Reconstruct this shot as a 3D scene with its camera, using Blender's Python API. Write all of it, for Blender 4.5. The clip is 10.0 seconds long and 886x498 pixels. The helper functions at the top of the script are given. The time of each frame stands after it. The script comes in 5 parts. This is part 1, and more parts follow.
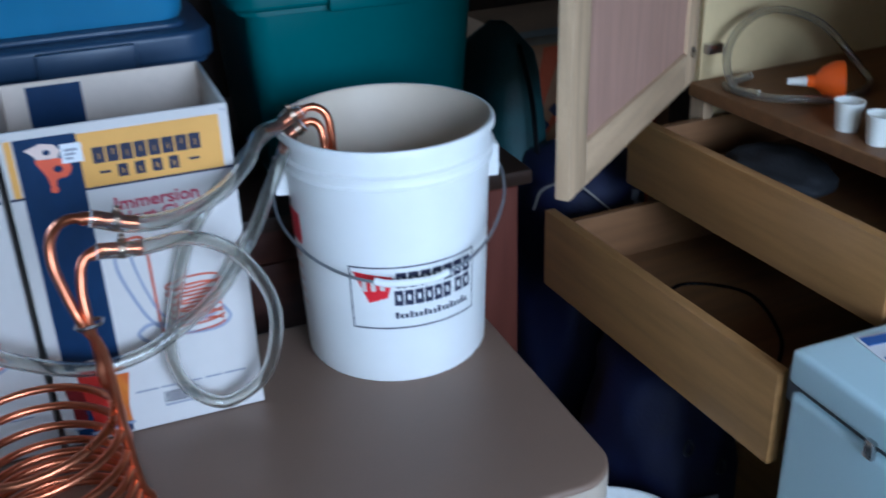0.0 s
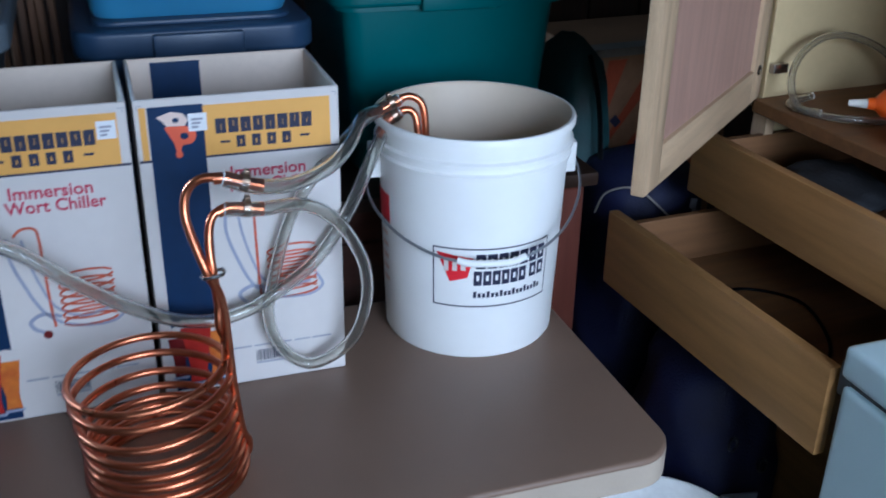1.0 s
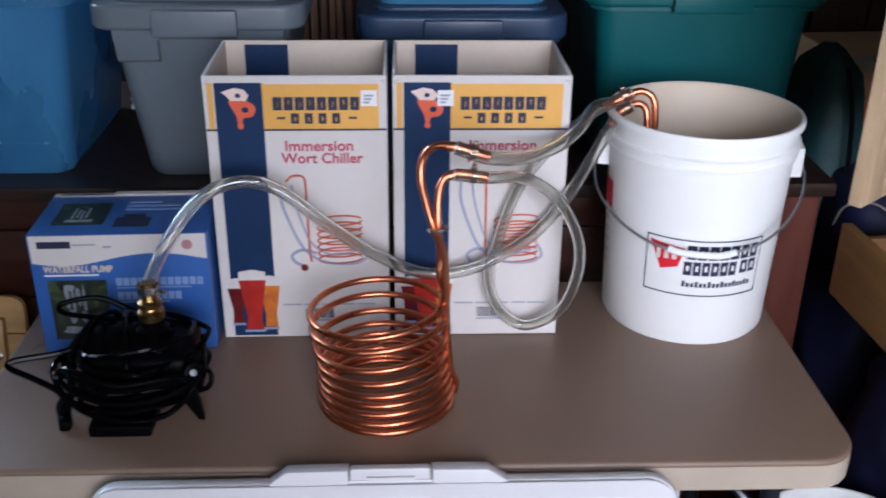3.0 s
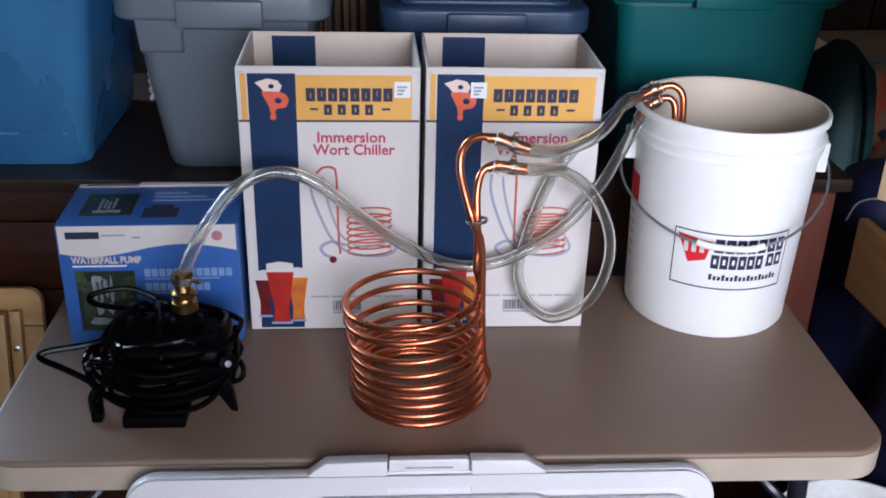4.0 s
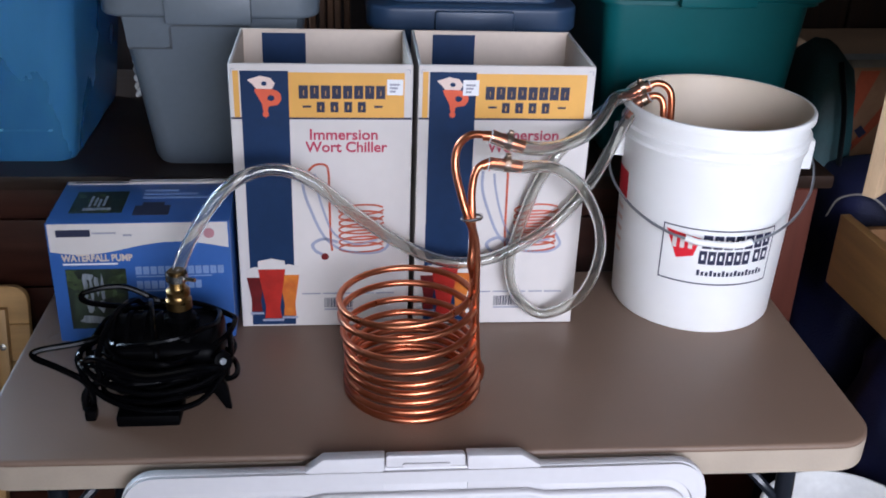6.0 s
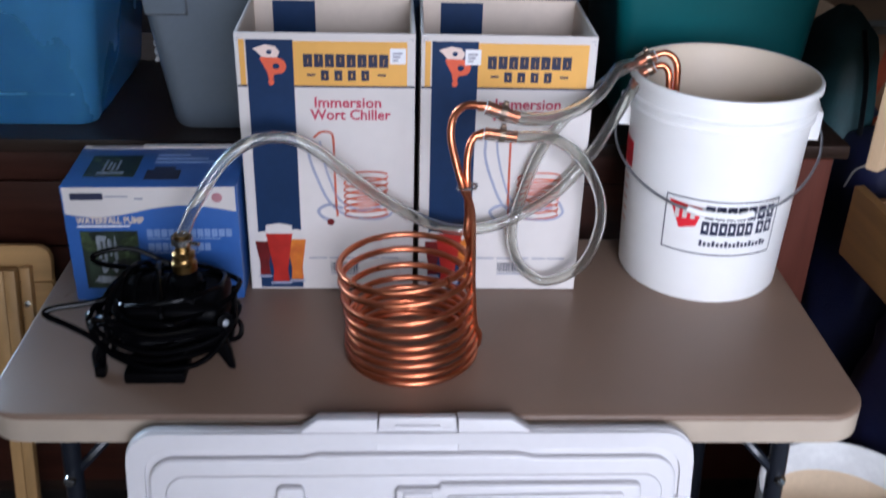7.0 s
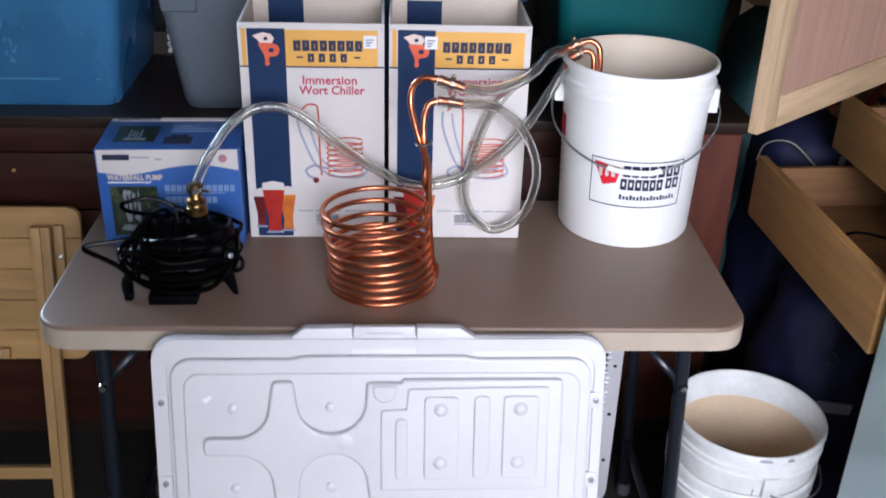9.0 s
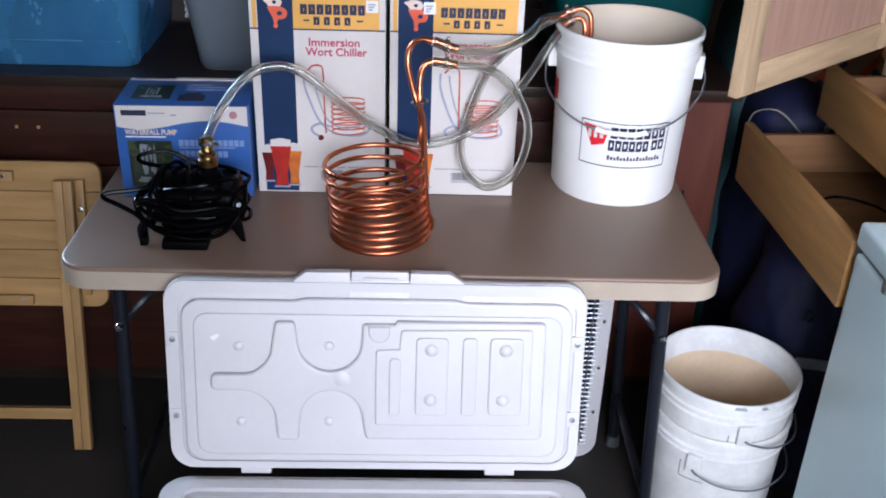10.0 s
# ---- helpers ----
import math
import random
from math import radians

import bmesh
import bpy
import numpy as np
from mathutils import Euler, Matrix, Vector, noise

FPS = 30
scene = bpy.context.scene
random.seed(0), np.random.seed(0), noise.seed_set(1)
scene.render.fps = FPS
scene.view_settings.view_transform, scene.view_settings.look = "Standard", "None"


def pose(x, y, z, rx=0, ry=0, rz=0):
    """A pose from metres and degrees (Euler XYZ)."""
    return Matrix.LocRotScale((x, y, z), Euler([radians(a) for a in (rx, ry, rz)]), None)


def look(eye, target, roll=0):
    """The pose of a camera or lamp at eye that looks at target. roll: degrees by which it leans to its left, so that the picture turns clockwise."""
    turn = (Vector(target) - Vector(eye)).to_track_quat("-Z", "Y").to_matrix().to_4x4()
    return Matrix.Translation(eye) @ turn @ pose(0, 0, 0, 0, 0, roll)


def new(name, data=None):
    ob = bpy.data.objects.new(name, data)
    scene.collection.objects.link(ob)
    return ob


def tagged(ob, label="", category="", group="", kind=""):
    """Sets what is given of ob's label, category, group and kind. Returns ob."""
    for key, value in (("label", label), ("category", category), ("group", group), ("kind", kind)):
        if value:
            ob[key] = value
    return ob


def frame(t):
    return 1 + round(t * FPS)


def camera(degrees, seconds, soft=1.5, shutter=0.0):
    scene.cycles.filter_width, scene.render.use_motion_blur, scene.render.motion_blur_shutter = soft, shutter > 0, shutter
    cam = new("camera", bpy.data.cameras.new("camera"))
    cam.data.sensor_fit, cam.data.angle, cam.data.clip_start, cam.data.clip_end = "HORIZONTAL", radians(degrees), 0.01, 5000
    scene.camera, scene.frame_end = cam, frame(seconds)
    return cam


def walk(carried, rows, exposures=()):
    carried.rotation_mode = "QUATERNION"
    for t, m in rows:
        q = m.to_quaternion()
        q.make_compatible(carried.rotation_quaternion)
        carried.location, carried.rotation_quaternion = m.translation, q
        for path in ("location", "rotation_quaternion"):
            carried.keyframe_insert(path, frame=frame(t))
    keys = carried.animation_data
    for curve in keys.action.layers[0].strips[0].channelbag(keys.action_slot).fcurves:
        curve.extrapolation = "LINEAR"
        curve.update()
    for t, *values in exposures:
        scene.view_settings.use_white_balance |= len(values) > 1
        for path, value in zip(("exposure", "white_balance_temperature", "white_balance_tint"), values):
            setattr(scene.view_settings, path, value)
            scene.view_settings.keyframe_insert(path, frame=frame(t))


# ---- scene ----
cam = camera(47.5, 10.0, 1.8, 0.8)
EXPOSURES = [(0.0, 0.42, 4950, 0), (1.0, 0.36, 5200, 3), (1.6, 0.30, 5250, 6), (2.5, 0.48, 6160, 13), (4.5, 0.74, 6220, 13), (7.0, 0.70, 6120, 13), (7.5, 0.78, 6060, 13), (8.5, 0.86, 6340, 13), (10.0, 0.92, 6200, 12)]
PATH = [
    (0, (0.057, -0.826, 1.524), (0.712, 0.846, 0.643), -1.9),
    (0.5, (0.0, -0.857, 1.538), (0.623, 0.843, 0.688), -0.4),
    (1, (-0.054, -0.903, 1.529), (0.559, 0.799, 0.676), 1.1),
    (1.5, (-0.04, -0.962, 1.545), (0.357, 0.816, 0.718), 0.3),
    (2, (0.013, -0.996, 1.568), (0.229, 0.799, 0.712), 1.4),
    (2.5, (0.042, -1.038, 1.565), (0.153, 0.759, 0.693), 1.5),
    (3, (-0.006, -1.052, 1.56), (0.081, 0.748, 0.692), 0.7),
    (4.5, (-0.097, -1.053, 1.55), (0.059, 0.736, 0.672), 2.1),
    (5, (-0.102, -1.041, 1.552), (0.061, 0.743, 0.663), 2.3),
    (5.5, (-0.122, -1.054, 1.547), (0.074, 0.735, 0.673), 2.3),
    (6.8, (-0.08, -1.06, 1.578), (0.07, 0.709, 0.656), 1.7),
    (7, (-0.05, -1.079, 1.58), (0.045, 0.678, 0.628), 1.7),
    (7.5, (-0.042, -1.162, 1.589), (0.046, 0.586, 0.622), 1.0),
    (8, (-0.089, -1.268, 1.618), (0.049, 0.482, 0.66), 0.5),
    (8.5, (-0.075, -1.345, 1.633), (0.078, 0.416, 0.696), 1.0),
    (9, (-0.015, -1.432, 1.638), (0.095, 0.338, 0.713), 1.8),
    (9.5, (0.028, -1.513, 1.637), (0.083, 0.233, 0.665), 1.2),
    (10, (0.028, -1.561, 1.646), (0.098, 0.193, 0.688), 2.1),
]
walk(cam, [(t, look(eye, target, roll)) for t, eye, target, roll in PATH], EXPOSURES)


# ---- world and light ----
world = bpy.data.worlds.new("daylight")
scene.world = world
world.use_nodes = True
_sky = world.node_tree.nodes.new("ShaderNodeTexSky")
_sky.sky_type = "NISHITA"
_sky.sun_disc = False
_sky.sun_elevation, _sky.sun_rotation = radians(40), radians(200)
world.node_tree.links.new(_sky.outputs[0], world.node_tree.nodes["Background"].inputs[0])
world.node_tree.nodes["Background"].inputs[1].default_value = 0.12

sun = new("sun", bpy.data.lights.new("sun", "SUN"))
sun.data.energy, sun.data.angle, sun.data.color = 2.0, radians(0.6), (1.0, 0.95, 0.88)
sun.matrix_world = look((-3, -8.1, 9), (0, -3.7, 0))

# daylight that enters by the half-raised garage door behind the camera
door_light = new("garage_door_daylight", bpy.data.lights.new("garage_door_daylight", "AREA"))
door_light.data.shape, door_light.data.size, door_light.data.size_y = "RECTANGLE", 1.4, 1.05
door_light.data.energy, door_light.data.color, door_light.data.spread = 16.8, (0.85, 0.88, 1.0), radians(84)
door_light.matrix_world = look((0.66, -2.56, 1.76), (0.96, 0.4, 0.72))

# cool daylight from a window high in the back wall, above the totes
window_light = new("window_daylight", bpy.data.lights.new("window_daylight", "AREA"))
window_light.data.shape, window_light.data.size, window_light.data.size_y = "RECTANGLE", 0.86, 0.72
window_light.data.energy, window_light.data.color = 58.0, (0.60, 0.80, 1.0)
window_light.matrix_world = look((-1.87, 1.50, 1.56), (-0.8, 0.0, 0.85))


# ---- materials ----
def mat(name, col, rough=0.5, metal=0.0, var=0.12, scale=12.0, bump=0.05, bscale=90.0, spec=0.5, stretch=None, col2=None, rvar=0.1, trans=0.0, coat=0.0, alpha=1.0, ior=1.45, isl=0.0, sheer=0.0):
    m = bpy.data.materials.new(name)
    m.use_nodes = True
    n, l = m.node_tree.nodes, m.node_tree.links
    b = n["Principled BSDF"]
    b.inputs["Metallic"].default_value = metal
    b.inputs["Specular IOR Level"].default_value = spec
    b.inputs["Transmission Weight"].default_value = trans
    b.inputs["Coat Weight"].default_value = coat
    b.inputs["Alpha"].default_value = alpha
    b.inputs["IOR"].default_value = ior
    tc = n.new("ShaderNodeTexCoord")
    mp = n.new("ShaderNodeMapping")
    mp.inputs["Scale"].default_value = stretch or (1, 1, 1)
    l.new(tc.outputs["Object"], mp.inputs["Vector"])
    oi = n.new("ShaderNodeObjectInfo")
    add = n.new("ShaderNodeVectorMath")
    add.operation = "ADD"
    l.new(mp.outputs[0], add.inputs[0])
    sc = n.new("ShaderNodeMath")
    sc.operation = "MULTIPLY"
    sc.inputs[1].default_value = 7.0
    l.new(oi.outputs["Random"], sc.inputs[0])
    l.new(sc.outputs[0], add.inputs[1])
    big = n.new("ShaderNodeTexNoise")
    big.inputs["Scale"].default_value, big.inputs["Detail"].default_value = scale, 6.0
    l.new(add.outputs[0], big.inputs["Vector"])
    fine = n.new("ShaderNodeTexNoise")
    fine.inputs["Scale"].default_value, fine.inputs["Detail"].default_value = bscale, 4.0
    l.new(add.outputs[0], fine.inputs["Vector"])
    c1 = Vector(col)
    c2 = Vector(col2) if col2 else c1 * (1 - 2.2 * var)
    ramp = n.new("ShaderNodeValToRGB")
    ramp.color_ramp.elements[0].position, ramp.color_ramp.elements[1].position = 0.32, 0.68
    ramp.color_ramp.elements[0].color = (*c2, 1)
    ramp.color_ramp.elements[1].color = (*c1, 1)
    l.new(big.outputs["Fac"], ramp.inputs[0])
    mix = n.new("ShaderNodeMix")
    mix.data_type, mix.blend_type = "RGBA", "MULTIPLY"
    mix.inputs[0].default_value = min(1.0, var * 2)
    l.new(ramp.outputs[0], mix.inputs[6])
    grey = n.new("ShaderNodeValToRGB")
    grey.color_ramp.elements[0].position, grey.color_ramp.elements[1].position = 0.3, 0.7
    grey.color_ramp.elements[0].color, grey.color_ramp.elements[1].color = (0.6, 0.6, 0.6, 1), (1, 1, 1, 1)
    l.new(fine.outputs["Fac"], grey.inputs[0])
    l.new(grey.outputs[0], mix.inputs[7])
    last = mix.outputs[2]
    if isl:
        hv = n.new("ShaderNodeHueSaturation")
        mr = n.new("ShaderNodeMapRange")
        mr.inputs[3].default_value, mr.inputs[4].default_value = 1 - isl, 1 + isl
        l.new(oi.outputs["Random"], mr.inputs[0])
        l.new(mr.outputs[0], hv.inputs["Value"])
        l.new(last, hv.inputs["Color"])
        last = hv.outputs[0]
    l.new(last, b.inputs["Base Color"])
    rr = n.new("ShaderNodeMapRange")
    rr.inputs[3].default_value, rr.inputs[4].default_value = max(0.02, rough - rvar), min(1, rough + rvar)
    l.new(big.outputs["Fac"], rr.inputs[0])
    l.new(rr.outputs[0], b.inputs["Roughness"])
    if bump:
        bp = n.new("ShaderNodeBump")
        bp.inputs["Strength"].default_value, bp.inputs["Distance"].default_value = bump, 0.004
        l.new(fine.outputs["Fac"], bp.inputs["Height"])
        l.new(bp.outputs[0], b.inputs["Normal"])
    if sheer:
        # thin plastic lets part of the light through
        tl = n.new("ShaderNodeBsdfTranslucent")
        tl.inputs["Color"].default_value = (*c1, 1)
        ms = n.new("ShaderNodeMixShader")
        ms.inputs[0].default_value = sheer
        l.new(b.outputs[0], ms.inputs[1])
        l.new(tl.outputs[0], ms.inputs[2])
        l.new(ms.outputs[0], n["Material Output"].inputs["Surface"])
    return m


WOOD_X, WOOD_Y, WOOD_Z = (1.2, 14, 14), (14, 1.2, 14), (14, 14, 1.2)
M = {
    "table": mat("table_plastic", (0.215, 0.142, 0.101), 0.40, var=0.05, bump=0.12, bscale=420, scale=5),
    "table_edge": mat("table_edge_plastic", (0.44, 0.36, 0.28), 0.5, var=0.05, bump=0.08, bscale=300),
    "steel_dark": mat("dark_powder_coated_steel", (0.012, 0.014, 0.020), 0.3, var=0.1, bump=0.04, spec=0.4),
    "steel": mat("bright_steel", (0.62, 0.62, 0.62), 0.25, 1.0, var=0.08),
    "wire": mat("galvanised_wire", (0.36, 0.38, 0.41), 0.4, 0.8, var=0.1),
    "white": mat("white_bucket_plastic", (0.92, 0.92, 0.90), 0.38, var=0.02, bump=0.03, scale=8, bscale=40, sheer=0.06),
    # the same white plastic, tinted warm for the light filtering into the bucket
    "bucket_in": mat("white_bucket_inside_warm_lit", (0.87, 0.75, 0.61), 0.5, var=0.03, bump=0.02, sheer=0.40),
    # tan for the shaded lower inside of the spare bucket
    "stain": mat("tan_shade_plastic", (0.80, 0.62, 0.42), 0.6, var=0.08, bump=0.03, scale=8),
    "cooler": mat("white_cooler_plastic", (0.62, 0.60, 0.605), 0.36, var=0.03, bump=0.03, scale=6),
    "old_white": mat("scuffed_white_plastic", (0.79, 0.79, 0.77), 0.48, var=0.09, bump=0.05, scale=16),
    "card_white": mat("white_printed_card", (0.67, 0.625, 0.595), 0.42, var=0.03, bump=0.05, scale=7, bscale=60),
    "card_in": mat("grey_card_inside", (0.68, 0.57, 0.48), 0.8, var=0.05, bump=0.08, scale=9),
    "navy": mat("navy_print", (0.006, 0.030, 0.096), 0.5, spec=0.3, var=0.1, bump=0.03),
    "amber": mat("amber_print", (0.80, 0.42, 0.095), 0.42, var=0.04, bump=0.03),
    "ink": mat("dark_navy_ink", (0.022, 0.026, 0.06), 0.45, var=0.04, bump=0),
    "red_ink": mat("crimson_ink", (0.50, 0.05, 0.10), 0.45, var=0.05, bump=0),
    "logo_red": mat("orange_red_ink", (0.80, 0.13, 0.06), 0.42, var=0.05, bump=0),
    "store_red": mat("scarlet_ink", (0.72, 0.02, 0.035), 0.42, var=0.04, bump=0),
    "pink_ink": mat("pale_pink_ink", (0.85, 0.66, 0.58), 0.42, var=0.05, bump=0),
    "sticker": mat("price_sticker_paper", (0.82, 0.82, 0.84), 0.5, var=0.02, bump=0),
    "badge_ink": mat("faded_pink_ink", (0.52, 0.24, 0.27), 0.45, var=0.1, bump=0, scale=60),
    "grey_ink": mat("grey_ink", (0.36, 0.36, 0.42), 0.5, var=0.06, bump=0),
    "pale_ink": mat("pale_lavender_ink", (0.34, 0.36, 0.47), 0.5, var=0.06, bump=0),
    "coil_ink": mat("printed_copper_red", (0.62, 0.12, 0.06), 0.45, var=0.15, bump=0, scale=60),
    "beer_dark": mat("printed_dark_ale", (0.17, 0.006, 0.008), 0.4, var=0.2, bump=0, scale=50),
    "beer_red": mat("printed_red_ale", (0.50, 0.022, 0.014), 0.4, var=0.2, bump=0, scale=40, col2=(0.36, 0.015, 0.010)),
    "beer_gold": mat("printed_golden_ale", (0.70, 0.22, 0.025), 0.4, var=0.2, bump=0, scale=40, col2=(0.52, 0.10, 0.02)),
    "blue_card": mat("blue_printed_card", (0.036, 0.125, 0.40), 0.36, var=0.08, bump=0.04, scale=6),
    "blue_pale": mat("pale_blue_ink", (0.22, 0.33, 0.58), 0.45, var=0.05, bump=0),
    "falls": mat("printed_waterfall_photo", (0.03, 0.05, 0.03), 0.4, var=0.5, bump=0, scale=38, col2=(0.006, 0.012, 0.010), stretch=(1.6, 1, 0.5)),
    "leaf_ink": mat("printed_leaf_green", (0.060, 0.095, 0.040), 0.4, var=0.3, bump=0, scale=60, isl=0.5),
    "falls_white": mat("printed_white_water", (0.36, 0.40, 0.45), 0.4, var=0.3, bump=0, scale=60, col2=(0.22, 0.26, 0.3), stretch=(3, 1, 0.4)),
    "black": mat("glossy_black_plastic", (0.0015, 0.0015, 0.002), 0.38, var=0.1, bump=0.03, spec=0.05),
    "cord": mat("black_rubber_cord", (0.0015, 0.0015, 0.002), 0.18, var=0.1, bump=0.02, spec=0.085, rvar=0.04),
    "clamp": mat("tarnished_clamp_steel", (0.30, 0.21, 0.15), 0.35, 0.9, var=0.12, scale=40),
    "brass": mat("worn_brass", (0.38, 0.23, 0.085), 0.3, 1.0, var=0.15, scale=40),
    "copper": mat("bright_copper", (0.74, 0.262, 0.138), 0.30, 1.0, var=0.14, scale=22, bump=0.03, bscale=60, col2=(0.60, 0.180, 0.085), rvar=0.08),
    "wall": mat("dark_stained_wall_boards", (0.045, 0.020, 0.012), 0.6, var=0.22, bump=0.2, scale=5, stretch=WOOD_Z, isl=0.2),
    "wall_side": mat("dim_garage_wall", (0.075, 0.06, 0.05), 0.8, var=0.12, bump=0.1, scale=3),
    "ceil": mat("dark_unseen_ceiling", (0.20, 0.15, 0.11), 0.8, var=0.15, bump=0.1, scale=4),
    "floor": mat("stained_concrete", (0.04, 0.034, 0.029), 0.75, var=0.2, bump=0.2, scale=4, bscale=60),
    "ground": mat("driveway_asphalt", (0.06, 0.06, 0.06), 0.85, var=0.2, bump=0.2, scale=3, bscale=80),
    "red_wood": mat("red_brown_stained_wood", (0.055, 0.017, 0.010), 0.36, var=0.2, bump=0.1, scale=4, stretch=WOOD_X, isl=0.1),
    "red_panel": mat("brick_red_stained_panel", (0.105, 0.027, 0.016), 0.45, var=0.12, bump=0.06, scale=4, stretch=WOOD_Z),
    "dark_top": mat("dark_walnut_top", (0.035, 0.020, 0.014), 0.34, var=0.2, bump=0.1, scale=4, stretch=WOOD_X),
    "pine": mat("varnished_pine", (0.52, 0.30, 0.115), 0.35, var=0.12, bump=0.06, scale=3.5, stretch=WOOD_X, isl=0.1),
    "pine_z": mat("varnished_pine_upright", (0.50, 0.29, 0.115), 0.35, var=0.12, bump=0.06, scale=3.5, stretch=WOOD_Z, isl=0.08),
    "maple": mat("pale_maple", (0.60, 0.42, 0.255), 0.42, var=0.17, bump=0.05, scale=3.5, stretch=WOOD_Z, isl=0.06),
    "maple_h": mat("pale_maple_rail", (0.60, 0.42, 0.255), 0.42, var=0.17, bump=0.05, scale=3.5, stretch=WOOD_Y, isl=0.06),
    "rose_panel": mat("pinkish_ply_panel", (0.42, 0.25, 0.185), 0.55, var=0.1, bump=0.06, scale=4, stretch=WOOD_Z),
    "drawer": mat("golden_oak_drawer", (0.37, 0.195, 0.068), 0.38, var=0.13, bump=0.07, scale=4, stretch=WOOD_Y, isl=0.06),
    "drawer_in": mat("drawer_plywood", (0.20, 0.095, 0.036), 0.55, var=0.15, bump=0.06, scale=4, stretch=WOOD_X),
    "cab_in": mat("cream_cabinet_lining", (0.56, 0.43, 0.23), 0.5, var=0.06, bump=0.03, scale=3),
    "freezer": mat("pale_enamel", (0.64, 0.82, 0.87), 0.30, var=0.004, bump=0.02, bscale=300, scale=4, rvar=0.008),
    "seal": mat("grey_rubber_seal", (0.10, 0.11, 0.12), 0.6),
    "tote_blue": mat("blue_tote_plastic", (0.10, 0.37, 0.64), 0.28, trans=0.35, var=0.12, bump=0.05, scale=3.0, bscale=9, col2=(0.05, 0.22, 0.45), stretch=(1.3, 1, 0.6)),
    "tote_grey": mat("grey_tote_plastic", (0.15, 0.18, 0.21), 0.42, var=0.06, bump=0.05, scale=5),
    "tote_pale": mat("pale_tote_plastic", (0.20, 0.25, 0.31), 0.35, trans=0.2, var=0.10, bump=0.04, scale=5),
    "strip_wood": mat("rough_brown_strip", (0.20, 0.095, 0.045), 0.6, var=0.2, bump=0.15, scale=5, stretch=WOOD_Z, isl=0.3),
    "tote_navy": mat("navy_tote_plastic", (0.026, 0.056, 0.115), 0.4, var=0.08, bump=0.04),
    "tote_teal": mat("teal_tote_plastic", (0.004, 0.105, 0.112), 0.36, var=0.07, bump=0.04, scale=5),
    "green_bag": mat("dark_green_nylon", (0.012, 0.055, 0.062), 0.65, var=0.2, bump=0.3, scale=14, bscale=200),
    "blue_bag": mat("dark_blue_nylon", (0.0025, 0.005, 0.038), 0.7, var=0.2, bump=0.35, scale=14, bscale=220),
    "black_bag": mat("black_nylon", (0.006, 0.006, 0.008), 0.6, var=0.2, bump=0.3, scale=14),
    "grey_cloth": mat("dark_grey_cloth", (0.010, 0.011, 0.014), 0.85, var=0.2, bump=0.4, scale=18, bscale=160),
    "patch": mat("pale_grey_label", (0.22, 0.22, 0.26), 0.6),
    "piping": mat("pale_piping", (0.20, 0.18, 0.16), 0.6),
    "card_orange": mat("orange_red_carton", (0.42, 0.075, 0.028), 0.6, var=0.15, bump=0.06, scale=8),
    "card_tan": mat("tan_carton", (0.32, 0.17, 0.09), 0.65, var=0.12, bump=0.06, scale=8),
    "orange": mat("orange_plastic", (0.90, 0.13, 0.01), 0.3, var=0.05, bump=0.02),
    "paper_cup": mat("white_paper_cup", (0.78, 0.78, 0.72), 0.6, var=0.04),
    "dust": mat("dust_and_scuff", (0.40, 0.40, 0.42), 0.7, var=0.2),
}


M["vinyl"] = mat("clear_vinyl_hose", (0.84, 0.84, 0.80), 0.07, var=0.02, bump=0.02, trans=0.97, ior=1.4, rvar=0.03)


# ---- mesh helpers ----
def mesh_of(name, bm, material, smooth=True, angle=40):
    me = bpy.data.meshes.new(name)
    bmesh.ops.recalc_face_normals(bm, faces=bm.faces)
    for f in bm.faces:
        f.smooth = smooth
    if smooth:
        for e in bm.edges:
            if len(e.link_faces) == 2 and e.calc_face_angle(0) > radians(angle):
                e.smooth = False
    bm.to_mesh(me)
    bm.free()
    me.materials.append(material)
    return me


def part(name, bm, material, parent=None, label="", smooth=True, angle=40):
    ob = new(name, mesh_of(name, bm, material, smooth, angle))
    if parent is not None:
        ob.parent = parent
    if label:
        ob["label"] = label
    return ob


def thing(name, label, category, at=(0, 0, 0), turn=0.0, group="", kind=""):
    ob = new(name)
    ob.empty_display_size = 0.05
    ob.matrix_basis = pose(*at, 0, 0, turn)
    return tagged(ob, label, category, group, kind)


def box(x0, x1, y0, y1, z0, z1, bevel=0.0, seg=2, bm=None, m=None):
    bm2 = bmesh.new()
    bmesh.ops.create_cube(bm2, size=1)
    for v in bm2.verts:
        v.co = Vector((x0 if v.co.x < 0 else x1, y0 if v.co.y < 0 else y1, z0 if v.co.z < 0 else z1))
    if bevel:
        bmesh.ops.bevel(bm2, geom=bm2.edges[:], offset=bevel, segments=seg, profile=0.6, affect="EDGES")
    if m is not None:
        bmesh.ops.transform(bm2, matrix=m, verts=bm2.verts)
    return join(bm, bm2)


def join(bm, bm2):
    if bm is None:
        return bm2
    me = bpy.data.meshes.new("tmp")
    bm2.to_mesh(me)
    bm2.free()
    bm.from_mesh(me)
    bpy.data.meshes.remove(me)
    return bm


